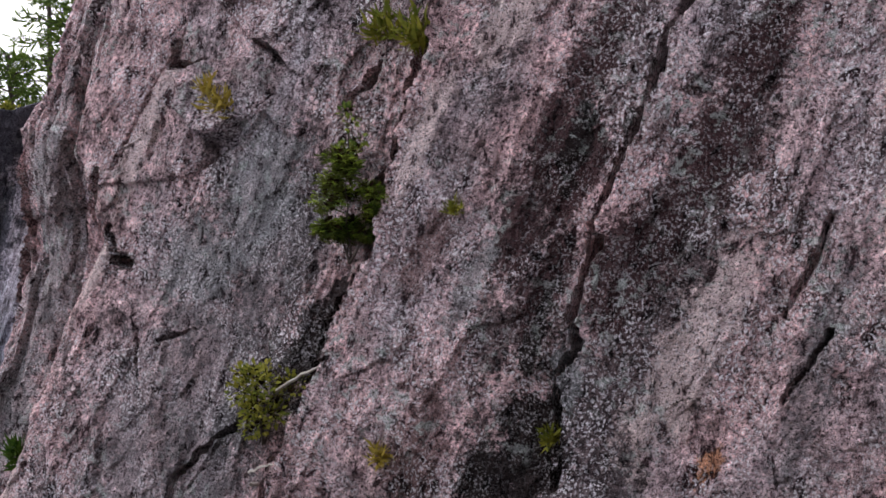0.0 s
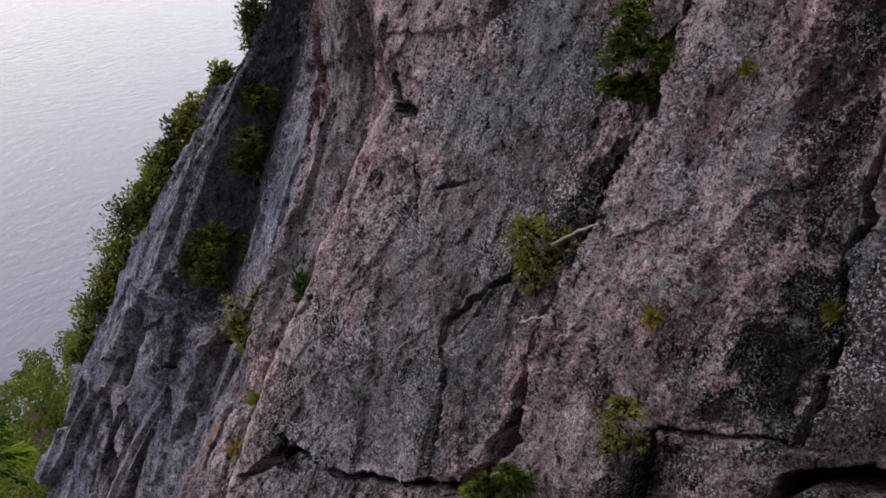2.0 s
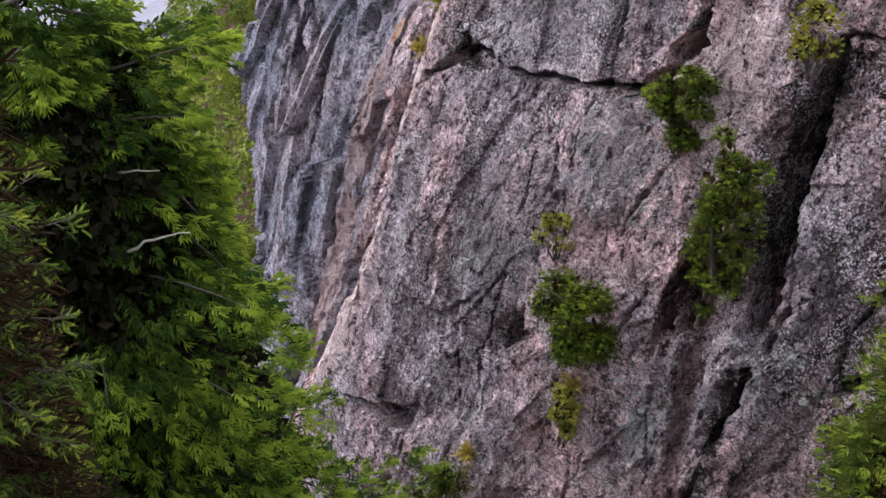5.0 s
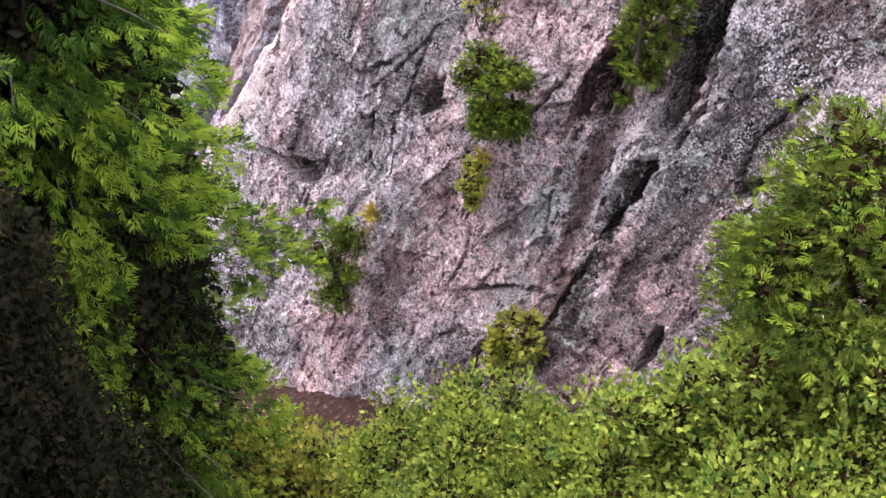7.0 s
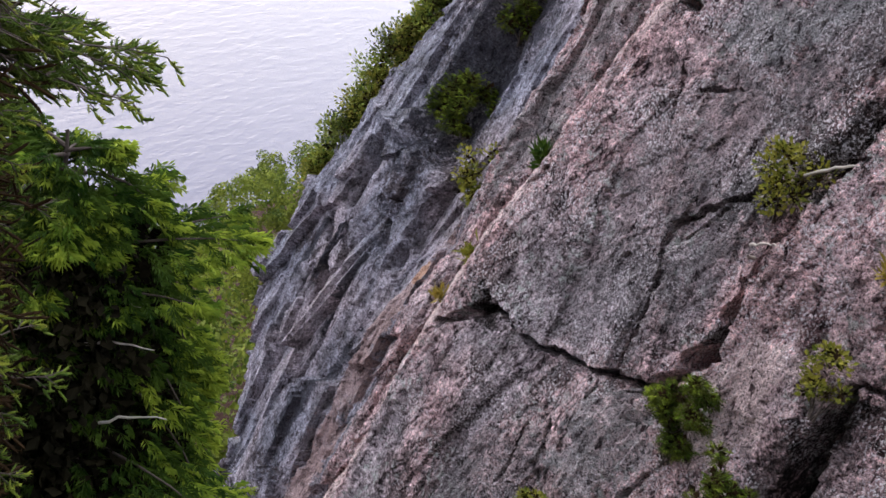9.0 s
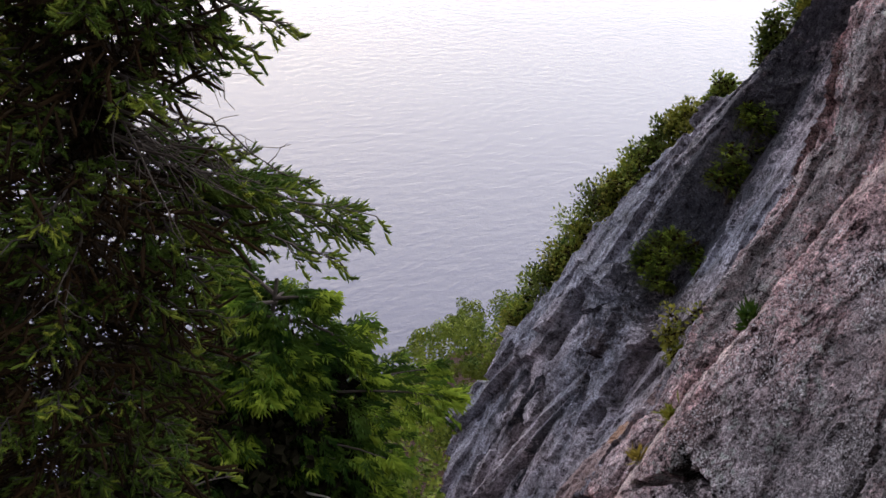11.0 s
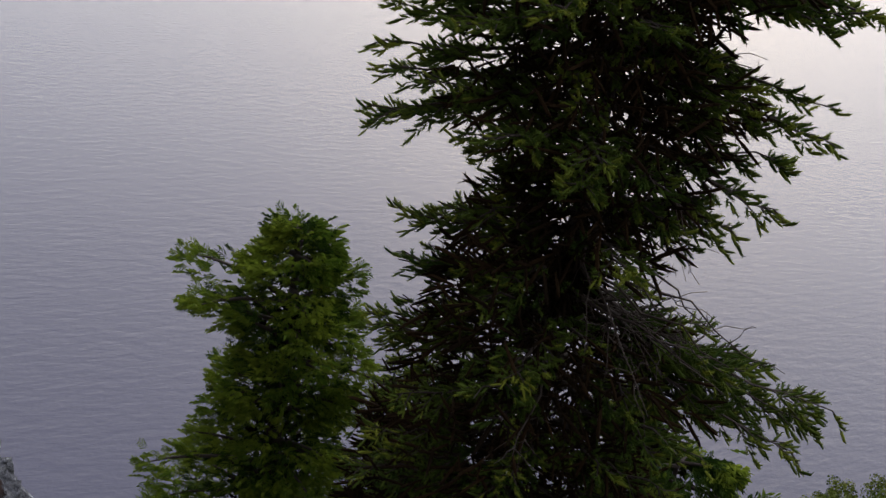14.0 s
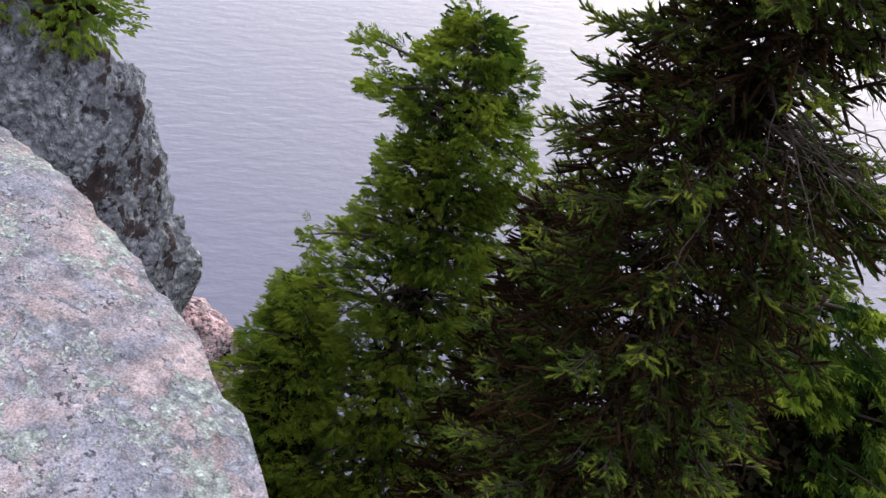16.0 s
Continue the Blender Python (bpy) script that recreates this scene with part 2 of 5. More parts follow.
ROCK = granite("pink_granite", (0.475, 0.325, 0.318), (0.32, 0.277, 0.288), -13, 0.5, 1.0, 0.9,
               ((-20.0, 0.0), (-8.6, 0.0), (-7.2, 0.06), (-6.0, 0.12), (-5.6, 0.0), (-4.4, 0.0), (-4.1, 0.03), (-3.6, 0.13), (-3.25, 0.0), (-2.95, 0.0), (-2.75, 0.14), (-2.2, 0.15), (-1.9, -0.03), (-1.4, -0.08), (4.0, 0.0)),
               ((-20.0, 0.1), (-9.3, 0.1), (-9.0, 0.22), (-8.6, 0.1), (-8.2, -0.07), (-5.8, -0.09), (-5.5, 0.16), (-4.4, 0.06), (-3.2, -0.08), (-1.8, 0.06), (4.0, 0.06)),
               pale=(0.79, 0.75, 0.765), drawn=0.5, low_bare=True, cover=0.01,
               stains_and_light=(((0.15, 0.085, 0.08), 0.75, ((-6.5, -10.3, 0.3, 1.3, 4), (-6.35, -9.1, 0.3, 0.6, 0), (-4.7, -7.3, 0.16, 1.5, 12), (-4.3, -8.6, 0.2, 0.5, 10), (-4.9, -11.2, 0.4, 0.6, 0), (-4.6, 0.3, 0.2, 0.6, -15), (-4.3, -1.6, 0.3, 0.6, -15))),
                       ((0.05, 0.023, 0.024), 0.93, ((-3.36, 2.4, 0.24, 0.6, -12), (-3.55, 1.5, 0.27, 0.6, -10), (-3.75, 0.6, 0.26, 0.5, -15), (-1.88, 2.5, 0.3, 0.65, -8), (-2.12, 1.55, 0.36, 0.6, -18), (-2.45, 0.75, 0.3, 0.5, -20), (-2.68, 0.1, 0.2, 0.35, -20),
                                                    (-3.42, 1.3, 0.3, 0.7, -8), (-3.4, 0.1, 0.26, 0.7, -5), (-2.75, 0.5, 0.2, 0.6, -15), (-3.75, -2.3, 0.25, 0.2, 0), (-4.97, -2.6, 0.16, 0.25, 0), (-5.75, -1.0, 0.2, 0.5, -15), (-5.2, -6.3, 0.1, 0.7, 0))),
                       # black moss and crust, and painted shade in the cracks, gully and hollows
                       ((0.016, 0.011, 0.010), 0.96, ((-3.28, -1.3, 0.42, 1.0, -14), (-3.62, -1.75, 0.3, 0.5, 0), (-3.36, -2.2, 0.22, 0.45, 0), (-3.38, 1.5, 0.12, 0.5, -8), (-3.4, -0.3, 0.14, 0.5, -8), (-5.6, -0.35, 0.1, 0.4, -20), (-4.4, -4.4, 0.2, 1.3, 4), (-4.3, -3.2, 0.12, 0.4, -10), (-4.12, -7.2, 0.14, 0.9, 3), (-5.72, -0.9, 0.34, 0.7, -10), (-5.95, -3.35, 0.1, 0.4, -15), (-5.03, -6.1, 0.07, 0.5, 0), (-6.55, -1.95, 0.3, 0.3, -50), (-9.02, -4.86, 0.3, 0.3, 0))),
                       ((0.17, 0.16, 0.165), 0.6, ((-7.2, -2.2, 1.1, 2.6, -12), (-7.6, -6.6, 0.7, 1.5, -12), (-6.5, -0.1, 0.6, 0.9, -12), (-0.95, 0.0, 0.22, 1.0, -8))),
                       ((0.25, 0.255, 0.255), 0.65, ((-6.4, -5.0, 0.6, 0.9, -10), (-5.0, -8.1, 0.28, 0.5, 0), (-3.0, -0.5, 0.2, 0.5, 0), (-7.4, -0.3, 0.6, 0.45, 0), (-6.8, 0.6, 0.5, 0.9, -10), (-10.4, -0.6, 0.7, 2.2, -12), (-10.9, -3.0, 0.5, 1.2, -12), (-4.1, 0.1, 0.14, 0.5, -15), (-4.8, -9.3, 0.35, 0.5, 0), (-5.7, -11.6, 0.35, 0.5, 0))),
                       # pale pink rock; the first four ovals also paint in the edge's light
                       ((0.60, 0.475, 0.45), 0.85, ((-9.55, -3.7, 0.2, 1.1, -12), (-9.95, -5.8, 0.22, 1.5, -12), (-10.12, -8.0, 0.24, 1.8, -3), (-10.3, -9.9, 0.45, 1.4, -12), (-8.4, 0.9, 0.16, 1.0, -15), (-8.8, -0.7, 0.14, 0.5, -12), (-5.3, -3.6, 0.4, 0.9, -12), (-4.3, 2.5, 0.2, 0.5, -25), (-4.85, 1.4, 0.15, 0.7, -12), (-2.0, -0.2, 0.3, 1.1, -16))),
                       ((0.55, 0.26, 0.14), 0.9, ((-1.66, -1.05, 0.1, 0.2, -20),))))
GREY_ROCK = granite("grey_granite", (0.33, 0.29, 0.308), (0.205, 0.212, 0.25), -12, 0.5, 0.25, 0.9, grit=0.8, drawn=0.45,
                    # the first blue-black oval paints the shade on the fold's side face
                    stains_and_light=(((0.03, 0.032, 0.042), 0.85, ((-13.45, -2.0, 0.75, 3.4, -9), (-12.95, 0.9, 0.5, 0.9, -12), (-14.8, -7.0, 0.12, 1.0, -8), (-15.6, -7.6, 0.1, 0.8, -8), (-13.8, -7.4, 0.1, 1.4, -10), (-13.1, -9.2, 0.14, 1.6, -6))),
                            ((0.30, 0.205, 0.185), 0.75, ((-11.95, -7.2, 0.45, 2.4, -6), (-12.1, -10.5, 0.5, 2.4, 0))), ((0.42, 0.24, 0.14), 0.7, ((-11.7, -5.9, 0.12, 0.25, 0),))))
NEAR_ROCK = close_granite("near_granite", (0.39, 0.32, 0.315), (0.245, 0.25, 0.293), (0.04, 0.04, 0.05),
                          (((0.36, 0.38, 0.43), 0.03, 0.22, 0.08), ((0.48, 0.54, 0.50), 0.024, 0.3, 0.085), ((0.60, 0.64, 0.62), 0.018, 0.12, 0.01)))
CRUST_ROCK = close_granite("lichen_crust_granite", (0.10, 0.07, 0.065), (0.05, 0.045, 0.05), (0.02, 0.02, 0.02),
                           (((0.20, 0.19, 0.20), 0.04, 0.5, 0.08), ((0.46, 0.48, 0.53), 0.045, 0.5, 0.17), ((0.58, 0.61, 0.65), 0.03, 0.25, 0.08)), 0.05)
SPRUCE = leaf_material("spruce_needles", (0.04, 0.082, 0.014), (0.145, 0.205, 0.03), 0.6, 0.3)
SPRUCE_TIP = leaf_material("young_spruce_needles", (0.09, 0.16, 0.024), (0.36, 0.4, 0.05), 0.6, 0.35)
# dead brown foliage, coloured darker to stand in for crown shade
OLD_SHADED = leaf_material("dead_shaded_foliage", (0.010, 0.007, 0.004), (0.036, 0.021, 0.009), 0.8, 0.0)
OLD_SHADED.node_tree.nodes["Principled BSDF"].inputs["Specular IOR Level"].default_value = 0.03
# near-black leaves that paint the deep shade in crowns and low boughs
SHADE_TWIGS = leaf_material("crown_shade_fill", (0.005, 0.005, 0.003), (0.016, 0.014, 0.007), 0.9, 0.0)
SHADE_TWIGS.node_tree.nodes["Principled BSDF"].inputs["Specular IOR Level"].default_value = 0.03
CEDAR = leaf_material("cedar_sprays", (0.014, 0.042, 0.007), (0.085, 0.14, 0.018), 0.6, 0.25)
OLIVE = leaf_material("olive_sprays", (0.025, 0.048, 0.008), (0.13, 0.15, 0.02), 0.6, 0.2)
CEDAR_TIP = leaf_material("young_cedar_sprays", (0.09, 0.17, 0.02), (0.34, 0.42, 0.05), 0.6, 0.42)
BROAD = leaf_material("broad_leaves", (0.018, 0.06, 0.01), (0.34, 0.38, 0.06), 0.6, 0.25)
YELLOW = leaf_material("yellow_leaves", (0.08, 0.11, 0.015), (0.34, 0.31, 0.05), 0.6, 0.3)
WOODS = leaf_material("far_leaves", (0.035, 0.065, 0.01), (0.22, 0.25, 0.035), 0.7, 0.25, 0.25)
GRASS = leaf_material("dry_grass", (0.25, 0.2, 0.04), (0.4, 0.3, 0.06), 0.7, 0.3)
BARK = bark_material("dark_bark", (0.03, 0.022, 0.018), (0.09, 0.07, 0.055))
DEAD = bark_material("bleached_wood", (0.3, 0.27, 0.23), (0.5, 0.46, 0.4))


# helpers
def raw_mesh(name, verts, faces, material, smooth=True):
    me = bpy.data.meshes.new(name)
    verts, faces = np.asarray(verts, np.float32), np.asarray(faces, np.int32)
    k = faces.shape[1]
    me.vertices.add(len(verts))
    me.vertices.foreach_set("co", verts.ravel())
    me.loops.add(faces.size)
    me.loops.foreach_set("vertex_index", faces.ravel())
    me.polygons.add(len(faces))
    me.polygons.foreach_set("loop_start", np.arange(len(faces), dtype=np.int32) * k)
    me.polygons.foreach_set("loop_total", np.full(len(faces), k, np.int32))
    me.polygons.foreach_set("use_smooth", np.full(len(faces), smooth))
    me.materials.append(material)
    me.update(calc_edges=True)
    return me


def put(name, verts, faces, material, parent=None, label="", smooth=True):
    ob = new(name, raw_mesh(name, verts, faces, material, smooth))
    if parent:
        ob.parent = parent
    if label:
        ob["label"] = label
    return ob


def lattice(x, y, seed):
    """Gradient noise in the plane, about -0.7 to 0.7."""
    rng = np.random.RandomState(seed)
    g = rng.uniform(0, 2 * np.pi, (256, 256))
    xi, yi = np.floor(x).astype(int), np.floor(y).astype(int)
    xf, yf = x - xi, y - yi
    s, r = xf * xf * xf * (xf * (xf * 6 - 15) + 10), yf * yf * yf * (yf * (yf * 6 - 15) + 10)

    def dot(a, b):
        ang = g[(xi + a) % 256, (yi + b) % 256]
        return np.cos(ang) * (xf - a) + np.sin(ang) * (yf - b)

    top = dot(0, 0) * (1 - s) + dot(1, 0) * s
    low = dot(0, 1) * (1 - s) + dot(1, 1) * s
    return top * (1 - r) + low * r


def rough(x, y, seed, octaves=4, gain=0.5):
    return sum(gain**k * lattice(x * 2**k, y * 2**k, seed + k) for k in range(octaves))


def facets(x, y, seed, tilt=1.0):
    """Broken planes: cells that each slope their own way, with steps between them."""
    rng = np.random.RandomState(seed)
    jx, jy = rng.rand(128, 128), rng.rand(128, 128)
    sx, sy, off = rng.randn(128, 128) * tilt, rng.randn(128, 128) * tilt, rng.randn(128, 128)
    xi, yi = np.floor(x).astype(int), np.floor(y).astype(int)
    best, h = np.full(x.shape, 9.0), np.zeros(x.shape)
    for a in (-1, 0, 1):
        for b in (-1, 0, 1):
            i, j = (xi + a) % 128, (yi + b) % 128
            dx, dy = x - (xi + a + jx[i, j]), y - (yi + b + jy[i, j])
            d = dx * dx + dy * dy
            near = d < best
            best = np.where(near, d, best)
            h = np.where(near, off[i, j] * 0.6 + sx[i, j] * dx + sy[i, j] * dy, h)
    return h


def to_line(u, v, pts):
    """Distance to a line of points, and on which side of it: 1 right of its way downwards."""
    best, side = np.full(u.shape, 1e9), np.zeros(u.shape)
    for (a, b), (c, d) in zip(pts, pts[1:]):
        lu, lv = c - a, d - b
        t = np.clip(((u - a) * lu + (v - b) * lv) / (lu * lu + lv * lv), 0, 1)
        du, dv = u - a - t * lu, v - b - t * lv
        dist = np.hypot(du, dv)
        near = dist < best
        best = np.where(near, dist, best)
        side = np.where(near, np.sign(lu * dv - lv * du), side)
    return best, side


def grid_faces(nx, ny):
    i = np.arange(nx * ny).reshape(ny, nx)
    return np.stack([i[:-1, :-1], i[:-1, 1:], i[1:, 1:], i[1:, :-1]], -1).reshape(-1, 4)


# the cliff: u runs level along the face, v up it, h out of it
CLIFF_N, CLIFF_U, CLIFF_V = Vector((-0.3994, -0.8711, 0.2859)), Vector((0.9090, -0.4168, 0.0)), Vector((0.1192, 0.2599, 0.9583))
CLIFF_O = Vector((4.240, 9.248, -3.035))
CLIFF = Matrix((
    (CLIFF_U.x, CLIFF_V.x, CLIFF_N.x, CLIFF_O.x), (CLIFF_U.y, CLIFF_V.y, CLIFF_N.y, CLIFF_O.y), (CLIFF_U.z, CLIFF_V.z, CLIFF_N.z, CLIFF_O.z), (0, 0, 0, 1)))

CRACKS = []


def crack(depth, width, step, reach, *pts):
    """A crack down the face: how deep and wide, how far its right side stands proud, and over what reach."""
    CRACKS.append((depth, width, step, reach, pts))


# the long crack from the top of the face down to the ledge line
crack(1.8, 0.1, 0.26, 1.4, (-5.1, 3.5), (-5.25, 1.0), (-5.27, 0.04), (-5.57, -0.6), (-5.54, -1.12), (-5.64, -1.44))
crack(1.9, 0.1, 0.2, 1.2, (-5.64, -1.44), (-5.82, -2.16), (-5.87, -2.55), (-5.84, -2.97), (-5.8, -3.34), (-6.03, -3.8), (-6.39, -4.19))
crack(0.9, 0.05, -0.12, 0.9, (-6.39, -4.19), (-7.07, -4.46), (-7.69, -4.66), (-8.29, -4.81), (-8.79, -4.76))
crack(0.5, 0.045, -0.06, 0.6, (-9.12, -4.98), (-9.4, -5.25), (-9.56, -5.5))
crack(0.5, 0.05, 0.08, 0.6, (-5.9, -1.5), (-6.3, -1.72), (-6.71, -2.08), (-7.09, -2.59), (-7.12, -2.86), (-6.97, -3.14), (-6.87, -3.8), (-6.8, -4.34))
crack(0.35, 0.035, 0.05, 0.4, (-7.06, -4.49), (-6.96, -4.87), (-6.82, -5.39))
crack(0.3, 0.04, 0.04, 0.4, (-7.21, -5.29), (-7.02, -5.71))
crack(0.25, 0.03, 0.03, 0.4, (-9.22, -5.62), (-9.25, -6.11))
crack(0.25, 0.03, 0.04, 0.4, (-7.5, -5.5), (-7.41, -6.31))
crack(0.2, 0.03, 0.05, 0.4, (-5.79, -4.87), (-5.93, -5.36), (-6.0, -5.84))
crack(0.25, 0.03, 0.04, 0.4, (-7.3, -6.89), (-7.36, -7.58), (-7.36, -8.17))
# the corner right of the long crack
crack(0.9, 0.07, 0.26, 0.9, (-2.4, 3.6), (-2.58, 3.0), (-2.76, 2.49), (-2.78, 2.06), (-2.89, 1.56), (-3.0, 1.06), (-3.06, 0.78))
crack(0.9, 0.075, 0.22, 0.9, (-2.97, 0.64), (-3.09, -0.08), (-2.97, -0.32), (-3.13, -0.63), (-3.13, -0.84), (-2.94, -1.28), (-3.02, -2.0), (-3.1, -2.4))
crack(0.35, 0.035, -0.08, 0.7, (-4.34, -2.72), (-4.0, -2.65), (-3.63, -2.56), (-3.2, -2.42))
crack(0.25, 0.03, 0.06, 0.6, (-1.06, 1.24), (-1.16, 0.77), (-1.27, 0.35))
crack(0.25, 0.03, 0.06, 0.6, (-0.92, 0.27), (-1.05, -0.06), (-1.16, -0.36))
# top left of the face
crack(0.5, 0.06, 0.1, 0.4, (-5.64, 2.02), (-5.91, 1.66), (-6.01, 1.47))
crack(0.3, 0.03, 0.05, 0.5, (-6.43, -1.7), (-6.63, -2.14), (-6.86, -2.61))
crack(0.4, 0.05, -0.12, 0.5, (-8.35, 1.74), (-7.86, 1.83))
crack(0.3, 0.04, 0.08, 0.5, (-7.21, 2.13), (-6.81, 1.93))
crack(0.2, 0.03, 0.04, 0.4, (-8.05, -1.12), (-7.84, -1.63))
crack(0.25, 0.03, -0.07, 0.4, (-7.72, -1.24), (-7.27, -1.02))
crack(0.7, 0.055, 0.0, 0.3, (-8.96, 0.45), (-8.98, 0.3), (-9.03, 0.0))
crack(0.9, 0.07, 0.0, 0.3, (-8.89, -0.2), (-8.98, -0.54))
crack(0.4, 0.045, -0.05, 0.3, (-8.56, -0.49), (-8.3, -0.55))
crack(0.9, 0.07, 0.05, 0.3, (-9.04, -1.2), (-9.2, -1.49), (-9.38, -1.88))
crack(0.4, 0.05, 0.05, 0.3, (-8.7, -0.14), (-8.53, -0.42))
crack(0.3, 0.04, 0.06, 0.5, (-8.23, 2.14), (-8.5, 1.2), (-8.75, 0.5))
# the lower face
crack(0.9, 0.07, 0.1, 0.3, (-4.06, -6.42), (-4.04, -6.8), (-4.12, -7.35))
crack(0.8, 0.055, 0.1, 0.3, (-4.12, -7.35), (-4.14, -7.9), (-4.12, -8.2))
crack(0.9, 0.06, 0.1, 0.5, (-4.12, -8.17), (-4.17, -8.81), (-4.2, -9.19))
crack(0.25, 0.035, 0.06, 0.4, (-7.84, -8.62), (-7.8, -9.07), (-7.65, -9.36), (-7.3, -9.45))
crack(0.3, 0.04, 0.06, 0.4, (-7.4, -8.28), (-7.38, -8.74), (-7.13, -9.12))
crack(0.5, 0.05, 0.1, 0.6, (-8.35, -10.48), (-8.48, -11.39), (-8.74, -12.29))
crack(0.25, 0.04, 0.05, 0.5, (-8.78, -8.48), (-8.23, -8.35), (-7.89, -7.83))
crack(0.2, 0.035, 0.06, 0.6, (-7.28, -6.87), (-7.47, -7.34), (-7.79, -8.02), (-8.14, -8.76))
crack(0.6, 0.05, 0.12, 0.5, (-7.16, -10.19), (-7.05, -11.69), (-6.83, -12.47), (-6.58, -12.84))
crack(0.5, 0.045, -0.1, 0.4, (-4.71, -9.97), (-4.86, -10.37), (-4.8, -10.66), (-4.56, -10.74))
crack(0.3, 0.035, 0.06, 0.4, (-5.68, -9.15), (-5.64, -9.53), (-5.64, -9.84))
crack(0.4, 0.04, 0.12, 0.5, (-4.19, -4.54), (-4.03, -5.05), (-3.9, -5.49), (-3.95, -6.1))
crack(0.2, 0.03, -0.06, 0.5, (-3.08, -4.75), (-3.3, -5.5), (-3.11, -6.07))
crack(0.25, 0.03, 0.07, 0.3, (-5.08, -7.39), (-4.93, -7.98), (-4.73, -8.56))
crack(0.2, 0.03, 0.05, 0.3, (-5.45, -7.7), (-5.07, -7.82), (-4.93, -7.89))
crack(0.25, 0.035, -0.1, 0.4, (-4.44, -8.87), (-4.88, -9.2), (-5.38, -9.69))
crack(0.5, 0.05, 0.1, 0.4, (-5.14, -6.67), (-5.22, -6.13), (-5.17, -5.52))
crack(0.3, 0.035, 0.05, 0.4, (-5.82, -7.27), (-5.53, -6.46))
crack(2.0, 0.08, 0.0, 0.3, (-10.07, -8.95), (-10.02, -9.3))
crack(2.0, 0.08, 0.0, 0.3, (-10.1, -7.5), (-10.22, -8.0))

PATCHES = []


def patch(deep, along, up, edge, *pts):
    """A hollow or a block of the face: how far it stands out at its middle, how that grows along u and v, and over what width its rim falls off."""
    PATCHES.append((deep, along, up, edge, pts))


patch(-1.6, 0.0, 0.0, 0.04, (-5.85, -2.92), (-5.96, -3.28), (-6.21, -3.71), (-6.13, -3.94), (-5.8, -3.44), (-5.79, -3.14))
patch(-1.4, 0.0, 0.0, 0.04, (-9.2, -5.06), (-9.12, -4.9), (-8.97, -4.62), (-8.9, -4.7), (-8.84, -4.85), (-9.06, -5.02))
patch(-1.1, -0.8, 0.0, 0.06, (-4.6, -3.95), (-4.52, -3.33), (-4.4, -2.76), (-4.27, -2.83), (-4.3, -3.3), (-4.22, -3.74), (-4.2, -4.6), (-4.12, -5.2), (-4.05, -5.7), (-4.11, -6.1), (-4.3, -6.1), (-4.42, -5.4), (-4.5, -4.7))
patch(-1.2, 0.0, 0.4, 0.04, (-3.19, -2.9), (-3.1, -2.67), (-2.88, -2.5), (-2.44, -2.3), (-2.0, -2.3), (-2.1, -2.5), (-2.81, -2.6), (-3.11, -2.99))
patch(-1.5, 0.0, 0.0, 0.04, (-5.12, -5.56), (-4.86, -5.46), (-4.83, -5.62), (-5.0, -5.82), (-4.96, -6.23), (-4.94, -6.5), (-5.06, -6.63), (-5.12, -6.17), (-5.15, -5.87))
patch(-0.16, 0.25, 0.0, 0.08, (-5.1, -5.5), (-4.65, -5.66), (-4.54, -6.52), (-4.28, -7.9), (-4.26, -8.5), (-4.51, -8.94), (-4.57, -8.31), (-4.8, -7.14), (-4.98, -6.54))
patch(0.12, 0.3, 0.05, 0.12, (-4.65, -6.2), (-4.47, -5.82), (-4.24, -5.88), (-4.1, -6.39), (-4.27, -6.95), (-4.29, -7.5), (-4.24, -8.05), (-4.51, -7.16), (-4.57, -6.54))
patch(-1.2, 0.0, 0.0, 0.04, (-2.93, -8.0), (-2.84, -8.44), (-2.92, -8.74), (-3.0, -8.49), (-3.03, -8.1))
patch(-0.3, 0.0, 0.0, 0.05, (-2.9, -5.66), (-2.96, -5.98), (-3.14, -6.14), (-3.12, -5.92))
patch(-0.4, 0.6, 0.0, 0.1, (-6.96, -7.4), (-6.82, -7.84), (-7.07, -8.11), (-7.1, -7.77))
patch(-0.45, 0.0, 0.5, 0.08, (-9.76, -10.83), (-9.2, -10.6), (-8.61, -10.2), (-8.27, -9.9), (-8.27, -10.35), (-8.6, -10.62), (-9.06, -10.85))
patch(-0.14, -0.2, 0.0, 0.15, (-3.46, -0.65), (-3.21, -0.54), (-3.11, -0.84), (-2.92, -1.28), (-3.0, -1.67), (-3.34, -1.97), (-3.52, -1.92), (-3.56, -1.27))
patch(0.22, 0.0, -0.25, 0.05, (-8.0, 1.3), (-7.9, 1.62), (-7.35, 1.6), (-7.14, 1.26), (-7.3, 1.06), (-7.56, 1.0))
patch(-0.12, 0.0, 0.4, 0.05, (-7.53, 1.0), (-7.17, 1.24), (-7.1, 1.03), (-7.38, 0.81), (-7.59, 0.64))


def inside(u, v, pts):
    """How deep a point lies within a closed line; below nought outside."""
    d, _ = to_line(u, v, (*pts, pts[0]))
    within = np.zeros(u.shape, bool)
    for (a, b), (c, e) in zip(pts, (*pts[1:], pts[0])):
        if b != e:
            within ^= ((b > v) != (e > v)) & (u < (c - a) * (v - b) / (e - b) + a)
    return np.where(within, d, -d)


EDGE_V = (-16.0, -11.5, -10.2, -8.5, -6.0, -4.3, -2.0, -0.3, 0.6, 5.0)
EDGE_U = (-11.6, -10.9, -10.6, -10.25, -10.05, -9.9, -9.4, -9.0, -9.6, -9.6)
GREY_V = (-16.0, -11.7, -9.0, -6.5, -5.2, -1.6, 0.0, 5.0)
GREY_U = (-12.6, -12.4, -12.5, -12.1, -11.6, -11.4, -11.2, -10.7)
